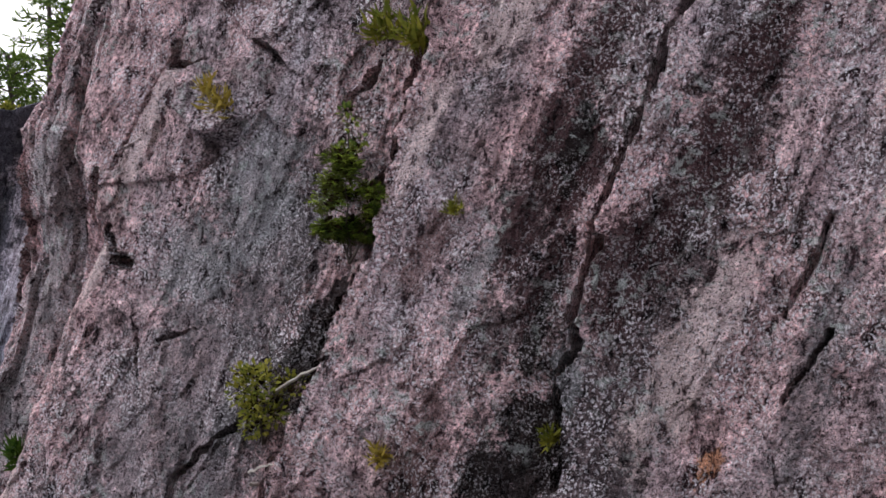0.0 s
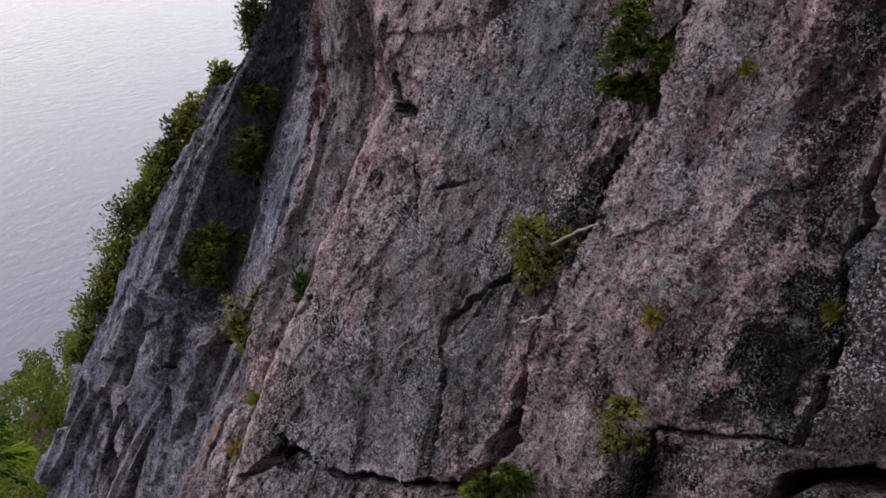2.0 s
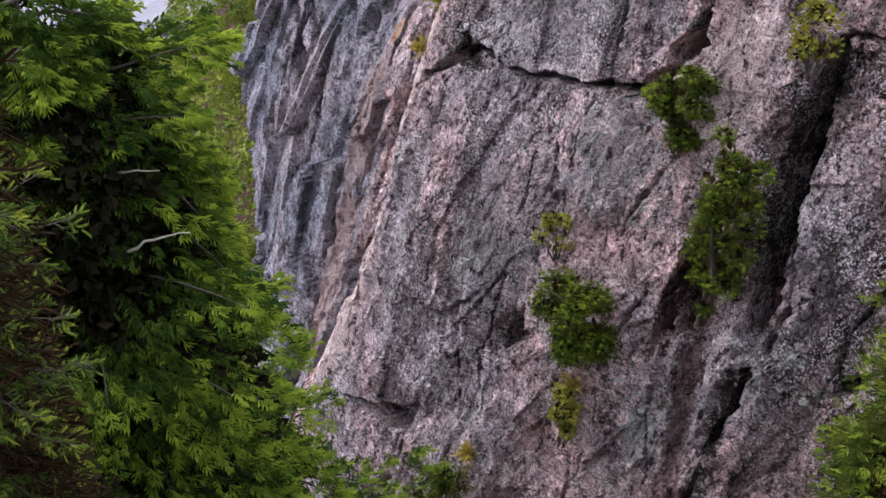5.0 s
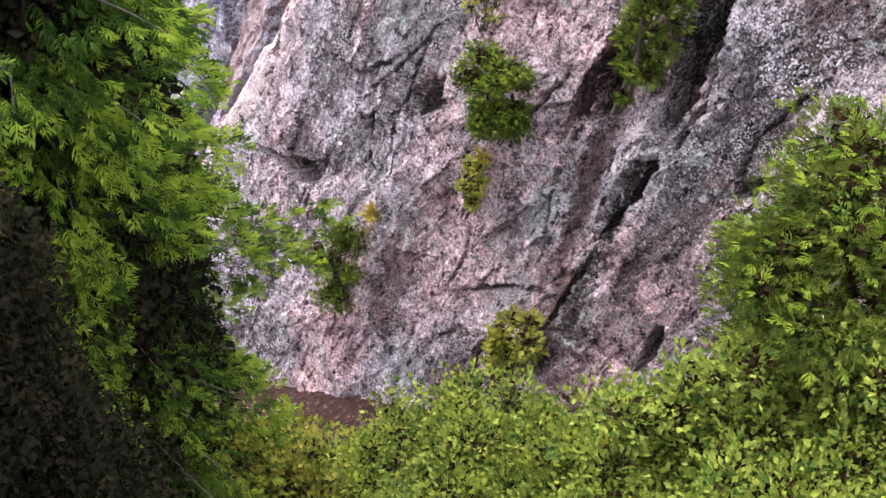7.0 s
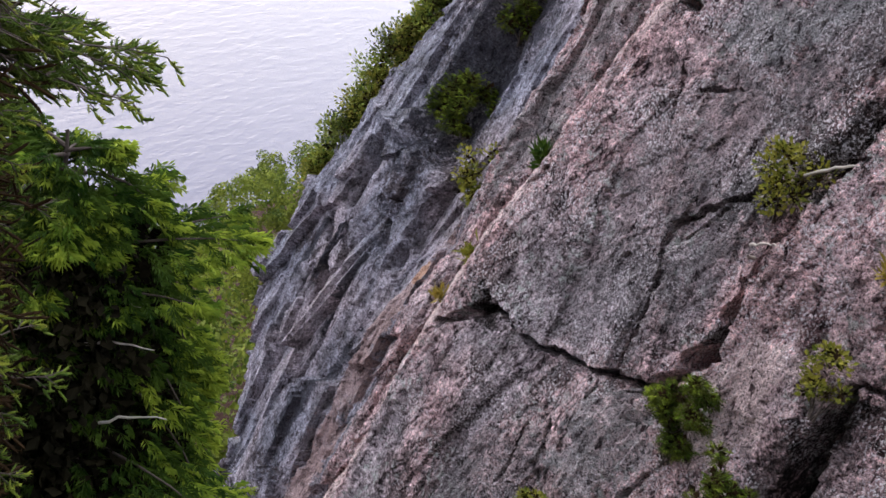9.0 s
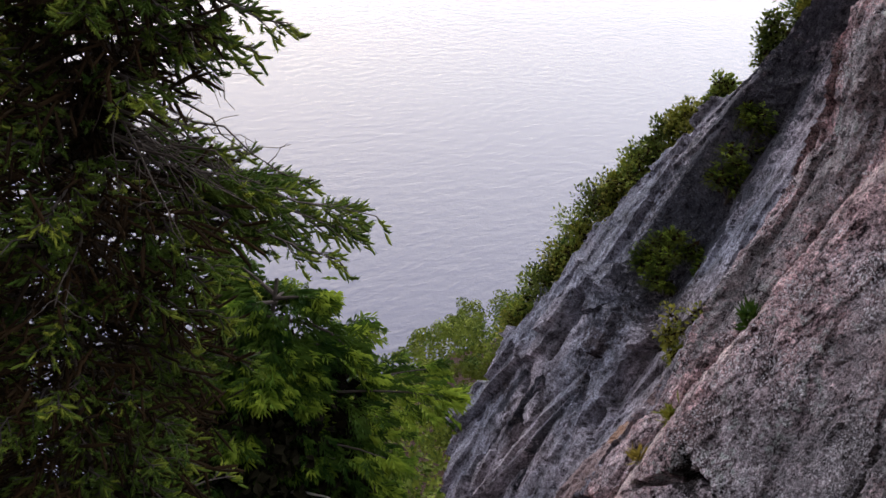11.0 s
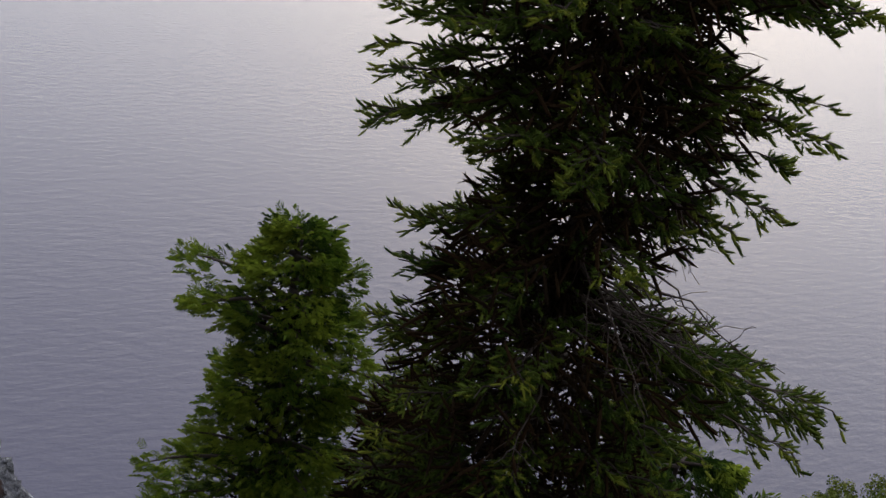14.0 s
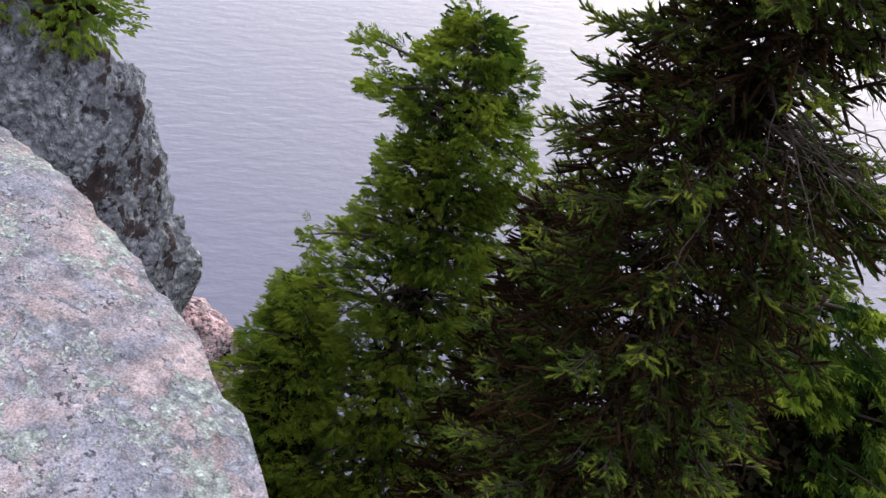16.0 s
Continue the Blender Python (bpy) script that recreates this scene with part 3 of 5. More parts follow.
RIM_V = (-16.0, -12.0, -9.3, -8.0, -5.5, -3.0, -1.0, 0.4, 1.4, 2.0, 3.0, 5.0)
RIM_U = (-15.3, -15.3, -16.9, -16.8, -16.15, -15.2, -14.25, -13.4, -12.6, -11.9, -11.2, -10.4)

GROOVE_V = (-5.0, -4.2, -3.15, -1.75, 0.08, 5.0)
GROOVE_U = (-13.8, -13.6, -13.4, -13.2, -12.9, -12.0)
RIDGE_U = (-14.35, -14.15, -14.0, -13.75, -13.25, -12.3)
GAPS = (
    (0.8, 0.16, ((-14.77, -5.16), (-14.73, -6.1))), (0.5, 0.09, ((-14.83, -6.26), (-14.5, -6.74), (-14.72, -7.56), (-14.71, -8.4))), (0.4, 0.06, ((-14.38, -6.49), (-14.13, -7.1))),
    (0.35, 0.12, ((-13.59, -5.99), (-13.41, -6.36))), (0.5, 0.14, ((-15.35, -6.87), (-15.24, -7.14))), (0.4, 0.1, ((-13.02, -6.25), (-13.03, -6.45))),
    (0.4, 0.06, ((-15.1, -7.6), (-15.3, -8.6), (-15.2, -9.6))), (0.4, 0.07, ((-13.9, -7.8), (-13.8, -8.8), (-13.95, -10.2))))


def spots(u, v):
    """Hollows and blocks of the face."""
    h = np.zeros(u.shape)
    for a, b, ru, rv, d in ((-8.4, -0.5, 0.12, 0.08, -0.3), (-6.6, -5.2, 0.5, 0.8, 0.12), (-8.0, -7.0, 0.9, 1.4, 0.1), (-7.6, -9.2, 0.35, 0.5, -0.12)):
        r = ((u - a) / ru) ** 2 + ((v - b) / rv) ** 2
        h += d / (1 + r**4)
    return h


def face(u, v):
    """How far the rock stands out of the mean plane of the cliff."""
    wu = u + 0.05 * rough(u * 1.6, v * 1.6, 11, 3) + 0.03 * rough(u * 7, v * 7, 15, 2)
    wv = v + 0.06 * rough(u * 1.6, v * 1.6, 21, 3) + 0.03 * rough(u * 7, v * 7, 25, 2)
    lean = wu - 0.16 * wv
    h = 0.045 * facets(lean * 0.5, wv * 0.3, 3, 0.7) + 0.026 * facets(lean * 2.2, wv * 0.9, 5, 0.9) + 0.02 * facets(lean * 7.0, wv * 1.9, 6, 0.9)
    h += 0.12 * rough(u * 0.35, v * 0.25, 31, 3) + 0.016 * rough(lean * 8, v * 4.5, 41, 3, 0.7)
    h += spots(wu, wv)
    for depth, width, step, reach, pts in CRACKS:
        d, side = to_line(wu, wv, pts)
        w = width * (0.55 + 1.3 * np.abs(rough(u * 1.9, v * 1.9, 51, 2)))
        h -= depth * np.clip(1.15 - d / w, 0, 1) ** 0.4 * (0.6 + 0.8 * np.abs(rough(u * 0.9, v * 0.9, 61, 2)))
        h += step * (side > 0) * np.exp(-d / reach)
    for deep, along_u, up_v, rim_width, pts in PATCHES:
        mu, mv = sum(p[0] for p in pts) / len(pts), sum(p[1] for p in pts) / len(pts)
        h += (deep + along_u * (wu - mu) + up_v * (wv - mv)) * np.clip(inside(wu, wv, pts) / rim_width + 0.3, 0, 1)
    edge, grey, rim = np.interp(wv, EDGE_V, EDGE_U), np.interp(wv, GREY_V, GREY_U), np.interp(wv, RIM_V, RIM_U)
    top = np.clip((v + 0.8) / 1.6, 0, 1)
    out = wu - edge
    round_off = -1.0 * np.clip(0.32 - out, 0, 0.32)
    band = np.clip(-out / np.maximum(edge - grey, 0.2), 0, 1)
    strip = -0.85 * (1 - 0.7 * top) - 0.8 * band
    for off, deep in ((-0.16, 0.9), (-0.75, 0.4)):
        strip = strip - deep * np.exp(-(((out - off) / 0.09) ** 4)) * np.clip(0.45 + 0.8 * rough(wv * 0.2, wv * 0 + off, 73, 1), 0.1, 1)
    h = np.where(out < 0, h * (1 + 0.8 * band) + strip + 0.12 * facets((wu - 0.17 * wv) * 2.6, wv * 0.35, 71, 0.9), h + round_off)
    groove, ridge = np.interp(wv, GROOVE_V, GROOVE_U), np.interp(wv, GROOVE_V, RIDGE_U)
    corner = np.where(u < grey - 0.15, 0.0, 0.5 * np.clip((grey - wu) / 0.15, 0, 1))
    inner = -2.0 - 1.0 * np.clip((grey - wu) / np.maximum(grey - groove, 0.3), 0, 1) - corner
    side_face = -3.0 + 0.75 * np.clip((groove - wu) / np.maximum(groove - ridge, 0.1), 0, 1)
    outer = -2.25 - 0.55 * np.clip((ridge - wu) / np.maximum(ridge - rim, 0.3), 0, 1)
    fold = np.where(wu > groove, inner, np.where(wu > ridge, side_face, outer))
    plain = -2.0 - 0.8 * np.clip((grey - wu) / np.maximum(grey - rim, 0.3), 0, 1) - corner
    held_out = np.clip((v + 4.9 + 0.25 * rough(u * 2, v * 2, 83, 2)) / 0.35, 0, 1)
    wall = fold * held_out + plain * (1 - held_out)
    along = u - 0.2 * v
    wall += np.where(v > -4.6, 0.55, 1.25) * (0.16 * facets(along * 1.1, v * 0.32, 81, 0.7) + 0.085 * facets(along * 2.4, v * 0.45, 85, 0.95) + 0.014 * facets(along * 6.0, v * 1.4, 87, 0.9))
    wall += 0.012 * rough(along * 6, v * 4, 89, 3, 0.7)
    for depth, width, pts in GAPS:
        d, side = to_line(wu, wv, pts)
        wall -= depth * np.exp(-((d / width) ** 4))
    w = np.clip((grey - wu) / 0.35 + 0.3, 0, 1)
    h = h * (1 - w) + (0.1 * h + 0.3 + wall) * w
    rim = rim + 0.22 * facets(v * 0.9, v * 0.0 + 0.5, 93, 0.8) + 0.1 * facets(v * 2.6, v * 0.0 + 0.5, 94, 0.8)
    past = np.clip(rim - wu, 0, None)
    return h - past * 4.0


def on_cliff(u, v, out=0.0):
    h = face(np.array([[float(u)]]), np.array([[float(v)]]))[0, 0]
    return CLIFF @ Vector((u, v, float(h) + out))


def cliff_sheet(name, u0, u1, v0, v1, step, material):
    us, vs = np.arange(u0, u1 + step / 2, step), np.arange(v0, v1 + step / 2, step)
    u, v = np.meshgrid(us, vs)
    ob = put(name, np.stack([u, v, face(u, v)], -1).reshape(-1, 3), grid_faces(len(us), len(vs)), material, smooth=False)
    ob.matrix_world = CLIFF
    return ob


STEP = 0.031
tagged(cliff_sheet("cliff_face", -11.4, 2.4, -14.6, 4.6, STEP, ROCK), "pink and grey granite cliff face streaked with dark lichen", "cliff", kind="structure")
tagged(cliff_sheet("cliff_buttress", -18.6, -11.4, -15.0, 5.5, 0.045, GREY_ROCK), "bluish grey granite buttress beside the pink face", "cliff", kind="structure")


# ground and lake
def ground_height(x, y):
    z = np.where(x > -12, -12.65 + 0.85 * x, -22.4 + 0.62 * (x + 12))
    z = np.minimum(z, -9.5 + 0.05 * x) - 1.2 * np.clip(-x - 0.95 * np.maximum(y, 0) - 1, 0, None) * np.clip((-x - 8) / 6, 0, 1)
    z = z - 2.5 * np.clip((np.hypot(x, y) - 16) / 14, 0, 1) * (y > 0)
    return z + 0.5 * rough(x * 0.3, y * 0.3, 5, 3) + 1.5 * rough(x * 0.05, y * 0.05, 8, 2)


GROUND = Mat("forest_floor", 0.95)
GROUND.b.inputs["Specular IOR Level"].default_value = 0.1
gn = GROUND.noise(11, 6, 0.75)
GROUND = GROUND.done(GROUND.ramp(gn, (0.4, (0.02, 0.010, 0.008)), (0.56, (0.05, 0.025, 0.02)), (0.60, (0.06, 0.03, 0.025)), (0.66, (0.24, 0.2, 0.19))), GROUND.bump(gn, 0.05))
gx, gy = np.meshgrid(np.linspace(-130, 30, 150), np.linspace(-60, 200, 150))
ground = put("ground", np.stack([gx, gy, ground_height(gx, gy)], -1).reshape(-1, 3), grid_faces(150, 150), GROUND)
tagged(ground, "steep needle-strewn brown slope below the cliff", "ground", kind="structure")

WATER = Mat("lake_water", 0.22)
w1 = WATER.noise(0.8, 4, 0.6, stretch=(1, 0.45, 1, 30))
wsum = WATER.math("ADD", WATER.math("MULTIPLY", w1, 1.0), WATER.math("MULTIPLY", WATER.noise(2.2, 3, 0.6, stretch=(1, 0.5, 1, 20)), 0.3))
WATER.b.inputs["IOR"].default_value = 1.33
WATER = WATER.done((0.08, 0.082, 0.13), WATER.bump(wsum, 0.1))
lake = put("lake", [(-4000, -4000, -50), (4000, -4000, -50), (4000, 4000, -50), (-4000, 4000, -50)], [(0, 1, 2, 3)], WATER, smooth=False)
tagged(lake, "calm pale grey lake with fine ripples", "lake", kind="structure")


# plants
def frames_from(dirs, ups):
    """Turn matrices with x along dirs and z near ups."""
    x = dirs / np.linalg.norm(dirs, axis=1, keepdims=True)
    y = np.cross(ups, x)
    y /= np.linalg.norm(y, axis=1, keepdims=True) + 1e-9
    return np.stack([x, y, np.cross(x, y)], -1)


def scatter(tv, tf, frames, pos, size):
    """Many copies of one small shape in one mesh's arrays."""
    v = np.einsum("nij,kj->nki", frames, tv) * size[:, None, None] + pos[:, None]
    f = tf[None] + (np.arange(len(pos)) * len(tv))[:, None, None]
    return v.reshape(-1, 3), f.reshape(-1, tf.shape[1])


def leaf_shape():
    v = np.array([(0, 0, 0), (0.35, 0.3, 0.06), (0.75, 0.22, 0.05), (1, 0, -0.06), (0.75, -0.22, 0.05), (0.35, -0.3, 0.06)], float)
    return v, np.array([(0, 3, 2), (0, 2, 1), (0, 4, 3), (0, 5, 4)])


def small_leaf():
    return np.array([(0, 0, 0), (0.5, 0.33, 0.07), (1, 0, -0.05), (0.5, -0.33, 0.07)], float), np.array([(0, 2, 1), (0, 3, 2)])


def spray_shape(rng, n=3, fine=1.4):
    """A flat fan of scaly cedar twigs, one unit long."""
    v, f = [], []

    def blade(a, b, w, z):
        d = np.array(b) - np.array(a)
        s = np.array((-d[1], d[0])) / (np.hypot(*d) + 1e-9) * w
        m = np.array(a) + 0.6 * d
        k = len(v)
        v.extend([(*a, 0), (*(m + s), z), (*b, -0.06), (*(m - s), z)])
        f.extend([(k, k + 3, k + 2), (k, k + 2, k + 1)])

    blade((0, 0), (1, 0), 0.03 * fine, 0.02)
    for i in range(n):
        x = 0.08 + 0.72 * (i + rng.uniform(-0.2, 0.2)) / n
        for sgn in (1, -1):
            ln = (0.62 - 0.36 * i / n) * rng.uniform(0.6, 1.25)
            g = rng.uniform(0.45, 0.85)
            blade((x, 0), (x + ln * math.cos(g), sgn * ln * math.sin(g)), 0.036 * fine, rng.uniform(-0.02, 0.1))
    return np.array(v, float), np.array(f)


def needle_twig(rng, n=9, thick=0.07, long=0.28, wide=0.045):
    """A shoot of spruce, one unit long: a core of packed needles with loose ones standing out of it all round."""
    v, f = [], []
    for k, (x, r) in enumerate(((0, 0.4), (0.3, 1.0), (0.8, 0.9))):
        for a in range(4):
            g = (a + 0.5 * (k % 2)) * 2 * math.pi / 4 + rng.uniform(-0.3, 0.3)
            q = r * thick * rng.uniform(0.7, 1.3)
            v.append((x, q * math.cos(g), q * math.sin(g)))
    for k in range(2):
        for a in range(4):
            p, q = k * 4 + a, k * 4 + (a + 1) % 4
            f += [(p, q, q + 4), (p, q + 4, p + 4)]
    v.append((1.0, 0, 0))
    f += [(8 + a, 8 + (a + 1) % 4, 12) for a in range(4)]
    for i in range(n):
        x, a = 0.05 + 0.95 * i / n, i * 2.4 + rng.uniform(-0.3, 0.3)
        ln = long * rng.uniform(0.8, 1.15)
        o = np.array((math.cos(a), math.sin(a)))
        t = np.array((-o[1], o[0])) * wide
        k = len(v)
        v += [(x, *t), (x, *(-t)), (x + ln * 0.6, *(o * ln))]
        f.append((k, k + 1, k + 2))
    return np.array(v, float), np.array(f)


def rod(points, radii, sides=6):
    """A tapered stem along points."""
    p = np.asarray(points, float)
    d = np.gradient(p, axis=0)
    d /= np.linalg.norm(d, axis=1, keepdims=True)
    ref = np.where(np.abs(d[:, 2:3]) > 0.8, (1.0, 0.1, 0.0), (0.0, 0.1, 1.0))
    a = np.cross(d, ref)
    a /= np.linalg.norm(a, axis=1, keepdims=True)
    b = np.cross(d, a)
    ang = np.arange(sides) * 2 * np.pi / sides
    v = p[:, None] + np.asarray(radii, float)[:, None, None] * (np.cos(ang)[None, :, None] * a[:, None] + np.sin(ang)[None, :, None] * b[:, None])
    i = np.arange(len(p) * sides).reshape(len(p), sides)
    f = np.stack([i[:-1], np.roll(i[:-1], -1, 1), np.roll(i[1:], -1, 1), i[1:]], -1).reshape(-1, 4)
    return v.reshape(-1, 3), f


def join(pieces):
    v, f, k = [], [], 0
    for a, b in pieces:
        v.append(a)
        f.append(np.asarray(b) + k)
        k += len(a)
    return np.concatenate(v), np.concatenate(f)


def bend(a, b, sag, n=7, rng=None, wob=0.0):
    t = np.linspace(0, 1, n)[:, None]
    p = np.asarray(a) * (1 - t) + np.asarray(b) * t
    p[:, 2] += sag * 4 * (t * (1 - t))[:, 0]
    if rng is not None:
        p[1:-1] += rng.randn(n - 2, 3) * wob
    return p


def unit(rng, n):
    d = rng.randn(n, 3)
    return d / np.linalg.norm(d, axis=1, keepdims=True)


def thing(name, at, label, category, group=""):
    e = new(name)
    e.location = at
    return tagged(e, label, category, group)


def clump_plant(name, at, size, seed, material, label, category, shape="spray", clumps=14, per=60, leaf=0.12, stems=5, lean=(0, 0, 0), group="", flat=1.0):
    """A shrub: stems from its foot to clumps of leaves spread through an uneven crown."""
    rng = np.random.RandomState(seed)
    ob = thing(name, at, label, category, group)
    sx, sy, sz = size
    c = unit(rng, clumps) * rng.uniform(0.35, 0.95, (clumps, 1)) ** 0.6 * (sx, sy, sz * 0.5) + (0, 0, sz * 0.52)
    c += np.asarray(lean) * (c[:, 2:3] / sz)
    wood = [rod(bend((rng.randn() * 0.02, rng.randn() * 0.02, -0.1), c[i % clumps], rng.uniform(-0.05, 0.1) * sz, 6, rng, 0.015 * sz), np.linspace(0.012, 0.004, 6) * max(1, sz), 5) for i in range(stems)]
    put("stem", *join(wood), BARK, ob)
    rad = rng.uniform(0.28, 0.5, clumps) * min(sx, sy, sz * 0.6)
    d = unit(rng, clumps * per)
    r = np.repeat(rad, per) * rng.uniform(0.35, 1.1, clumps * per)
    pos = np.repeat(c, per, 0) + d * r[:, None] * (1, 1, flat)
    out = d + 0.5 * (pos - (0, 0, sz * 0.4)) / max(sx, sz) + (0, 0, 0.35 if shape != "spray" else -0.1) + 0.35 * rng.randn(*d.shape)
    tv, tf = spray_shape(rng) if shape == "spray" else leaf_shape() if shape == "broad" else small_leaf()
    if shape == "spray":
        pos[:, 2] = np.repeat(c[:, 2], per) + (pos[:, 2] - np.repeat(c[:, 2], per)) * 0.6
        out = out * (1, 1, 0.4) + (0, 0, -0.1)
    up = unit(rng, len(pos)) * 0.6 + (0, 0, 1)
    fr, ls = frames_from(out, up), leaf * rng.uniform(0.5, 1.3, len(pos))
    young = (clumps > 14) & (r > np.repeat(rad, per) * 0.75) & (d[:, 2] > -0.1) & (rng.rand(len(pos)) < 0.6) if material in (CEDAR, OLIVE) and shape == "spray" else np.zeros(len(pos), bool)
    put("crown", *scatter(tv, tf, fr[~young], pos[~young], ls[~young]), material, ob, smooth=False)
    if young.any():
        put("young_growth", *scatter(tv, tf, fr[young], pos[young], ls[young]), CEDAR_TIP, ob, "yellow-green shoot tips", smooth=False)
    # dark filling inside the clumps, painted as the shade between them
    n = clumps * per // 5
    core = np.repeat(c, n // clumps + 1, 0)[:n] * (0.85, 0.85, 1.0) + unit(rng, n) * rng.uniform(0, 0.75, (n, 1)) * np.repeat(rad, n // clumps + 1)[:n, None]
    put("inner_crown", *scatter(*small_leaf(), frames_from(unit(rng, n), unit(rng, n)), core, leaf * rng.uniform(0.8, 1.3, n)), OLD_SHADED, ob, "dead brown inner twigs", smooth=False)
    return ob


# shrubs rooted in the cracks of the cliff
def cliff_plant(u, v, *a, out=0.05, **k):
    if k.get("shape", "spray") == "spray":
        k["per"], k["leaf"] = int(k["per"] * 1.7), k["leaf"] * 0.76
    return clump_plant(a[0], on_cliff(u, v, out), *a[1:], **k)


cliff_plant(-5.52, 0.1, "cedar_shrub", (0.32, 0.3, 1.05), 1, OLIVE, "dense green cedar shrub growing from a crack in the cliff", "shrub", clumps=16, per=105, leaf=0.094, out=0.1)
cliff_plant(-5.72, 1.0, "sapling", (0.22, 0.2, 0.6), 2, BROAD, "thin leafy sapling on a cliff ledge", "shrub", shape="leaf", clumps=9, per=22, leaf=0.06)
cliff_plant(-6.05, -1.85, "leafy_shrub", (0.38, 0.3, 0.95), 3, YELLOW, "yellow-green leafy shrub in the cliff crack", "shrub", shape="leaf", clumps=16, per=60, leaf=0.06)
cliff_plant(-5.7, -4.6, "cedar_shrub", (0.33, 0.3, 1.1), 4, OLIVE, "green cedar shrub at the foot of a slanting crack", "shrub", clumps=16, per=90, leaf=0.094)
cliff_plant(-6.25, -4.0, "leafy_shrub", (0.25, 0.2, 0.75), 5, YELLOW, "sparse yellowing shrub on a cliff ledge", "shrub", shape="leaf", clumps=12, per=35, leaf=0.055)
clump_plant("cedar_shrub", CLIFF @ Vector((-4.78, -6.2, 0.0)), (0.36, 0.3, 2.6), 6, OLIVE, "tall cedar shrub hanging in the dark gully", "shrub", clumps=38, per=85, leaf=0.085)
cliff_plant(-6.1, -7.6, "cedar_shrub", (0.5, 0.4, 1.2), 7, OLIVE, "round green cedar shrub on the lower face", "shrub", clumps=22, per=105, leaf=0.101)
cliff_plant(-6.75, -6.5, "leafy_shrub", (0.2, 0.18, 0.7), 8, YELLOW, "small yellow and red leafy shrub on the cliff", "shrub", shape="leaf", clumps=10, per=35, leaf=0.06)
cliff_plant(-7.2, -11.6, "leafy_shrub", (0.5, 0.45, 1.6), 9, OLIVE, "mixed green shrub in a crack near the cliff foot", "shrub", clumps=22, per=82, leaf=0.086)
cliff_plant(-5.9, -8.8, "creeper", (0.18, 0.15, 1.0), 10, YELLOW, "yellow-green creeper hanging on the rock", "creeper", shape="leaf", clumps=14, per=40, leaf=0.07)
cliff_plant(-4.55, -3.15, "leafy_shrub", (0.22, 0.2, 0.75), 11, YELLOW, "yellow-green shrub beside the dark gully", "shrub", shape="leaf", clumps=12, per=40, leaf=0.06)
cliff_plant(-4.3, -10.1, "leafy_shrub", (0.32, 0.32, 1.2), 12, YELLOW, "bright yellow-green shrub at the cliff foot", "shrub", shape="leaf", clumps=14, per=50, leaf=0.1)
cliff_plant(-13.4, -2.4, "cedar_shrub", (0.4, 0.4, 1.6), 13, OLIVE, "dark green shrub on the grey buttress", "shrub", clumps=20, per=75, leaf=0.115)
cliff_plant(-13.6, -4.2, "cedar_shrub", (0.75, 0.5, 1.1), 14, OLIVE, "dark spreading shrub on the grey buttress", "shrub", clumps=20, per=75, leaf=0.122)
cliff_plant(-12.1, -4.75, "leafy_shrub", (0.4, 0.35, 1.0), 15, YELLOW, "yellow-green shrub under the grey buttress", "shrub", shape="leaf", clumps=16, per=50, leaf=0.08)
for i, (u, v, s) in enumerate(((-13.9, 1.0, 0.8), (-14.3, 0.1, 1.0), (-14.85, -1.2, 0.75), (-15.2, -1.9, 0.95), (-15.45, -2.4, 1.15), (-15.6, -3.0, 1.25), (-15.8, -3.5, 1.35), (-16.0, -4.0, 1.45), (-16.15, -4.5, 1.5), (-16.3, -5.0, 1.4), (-16.45, -5.5, 1.3), (-16.65, -6.1, 1.2), (-16.8, -6.8, 1.1))):
    mixed = (YELLOW, OLIVE, BROAD)[i % 3]
    clump_plant("bush", CLIFF @ Vector((u, v, -3.1)) - Vector((0, 0, 0.6 * s)), (0.42 * s, 0.45 * s, 1.15 * s), 30 + i, mixed, "green and yellow bush on the rim of the grey buttress", "bush", "leaf", 30, 120, 0.07, group="bushes on the rim")


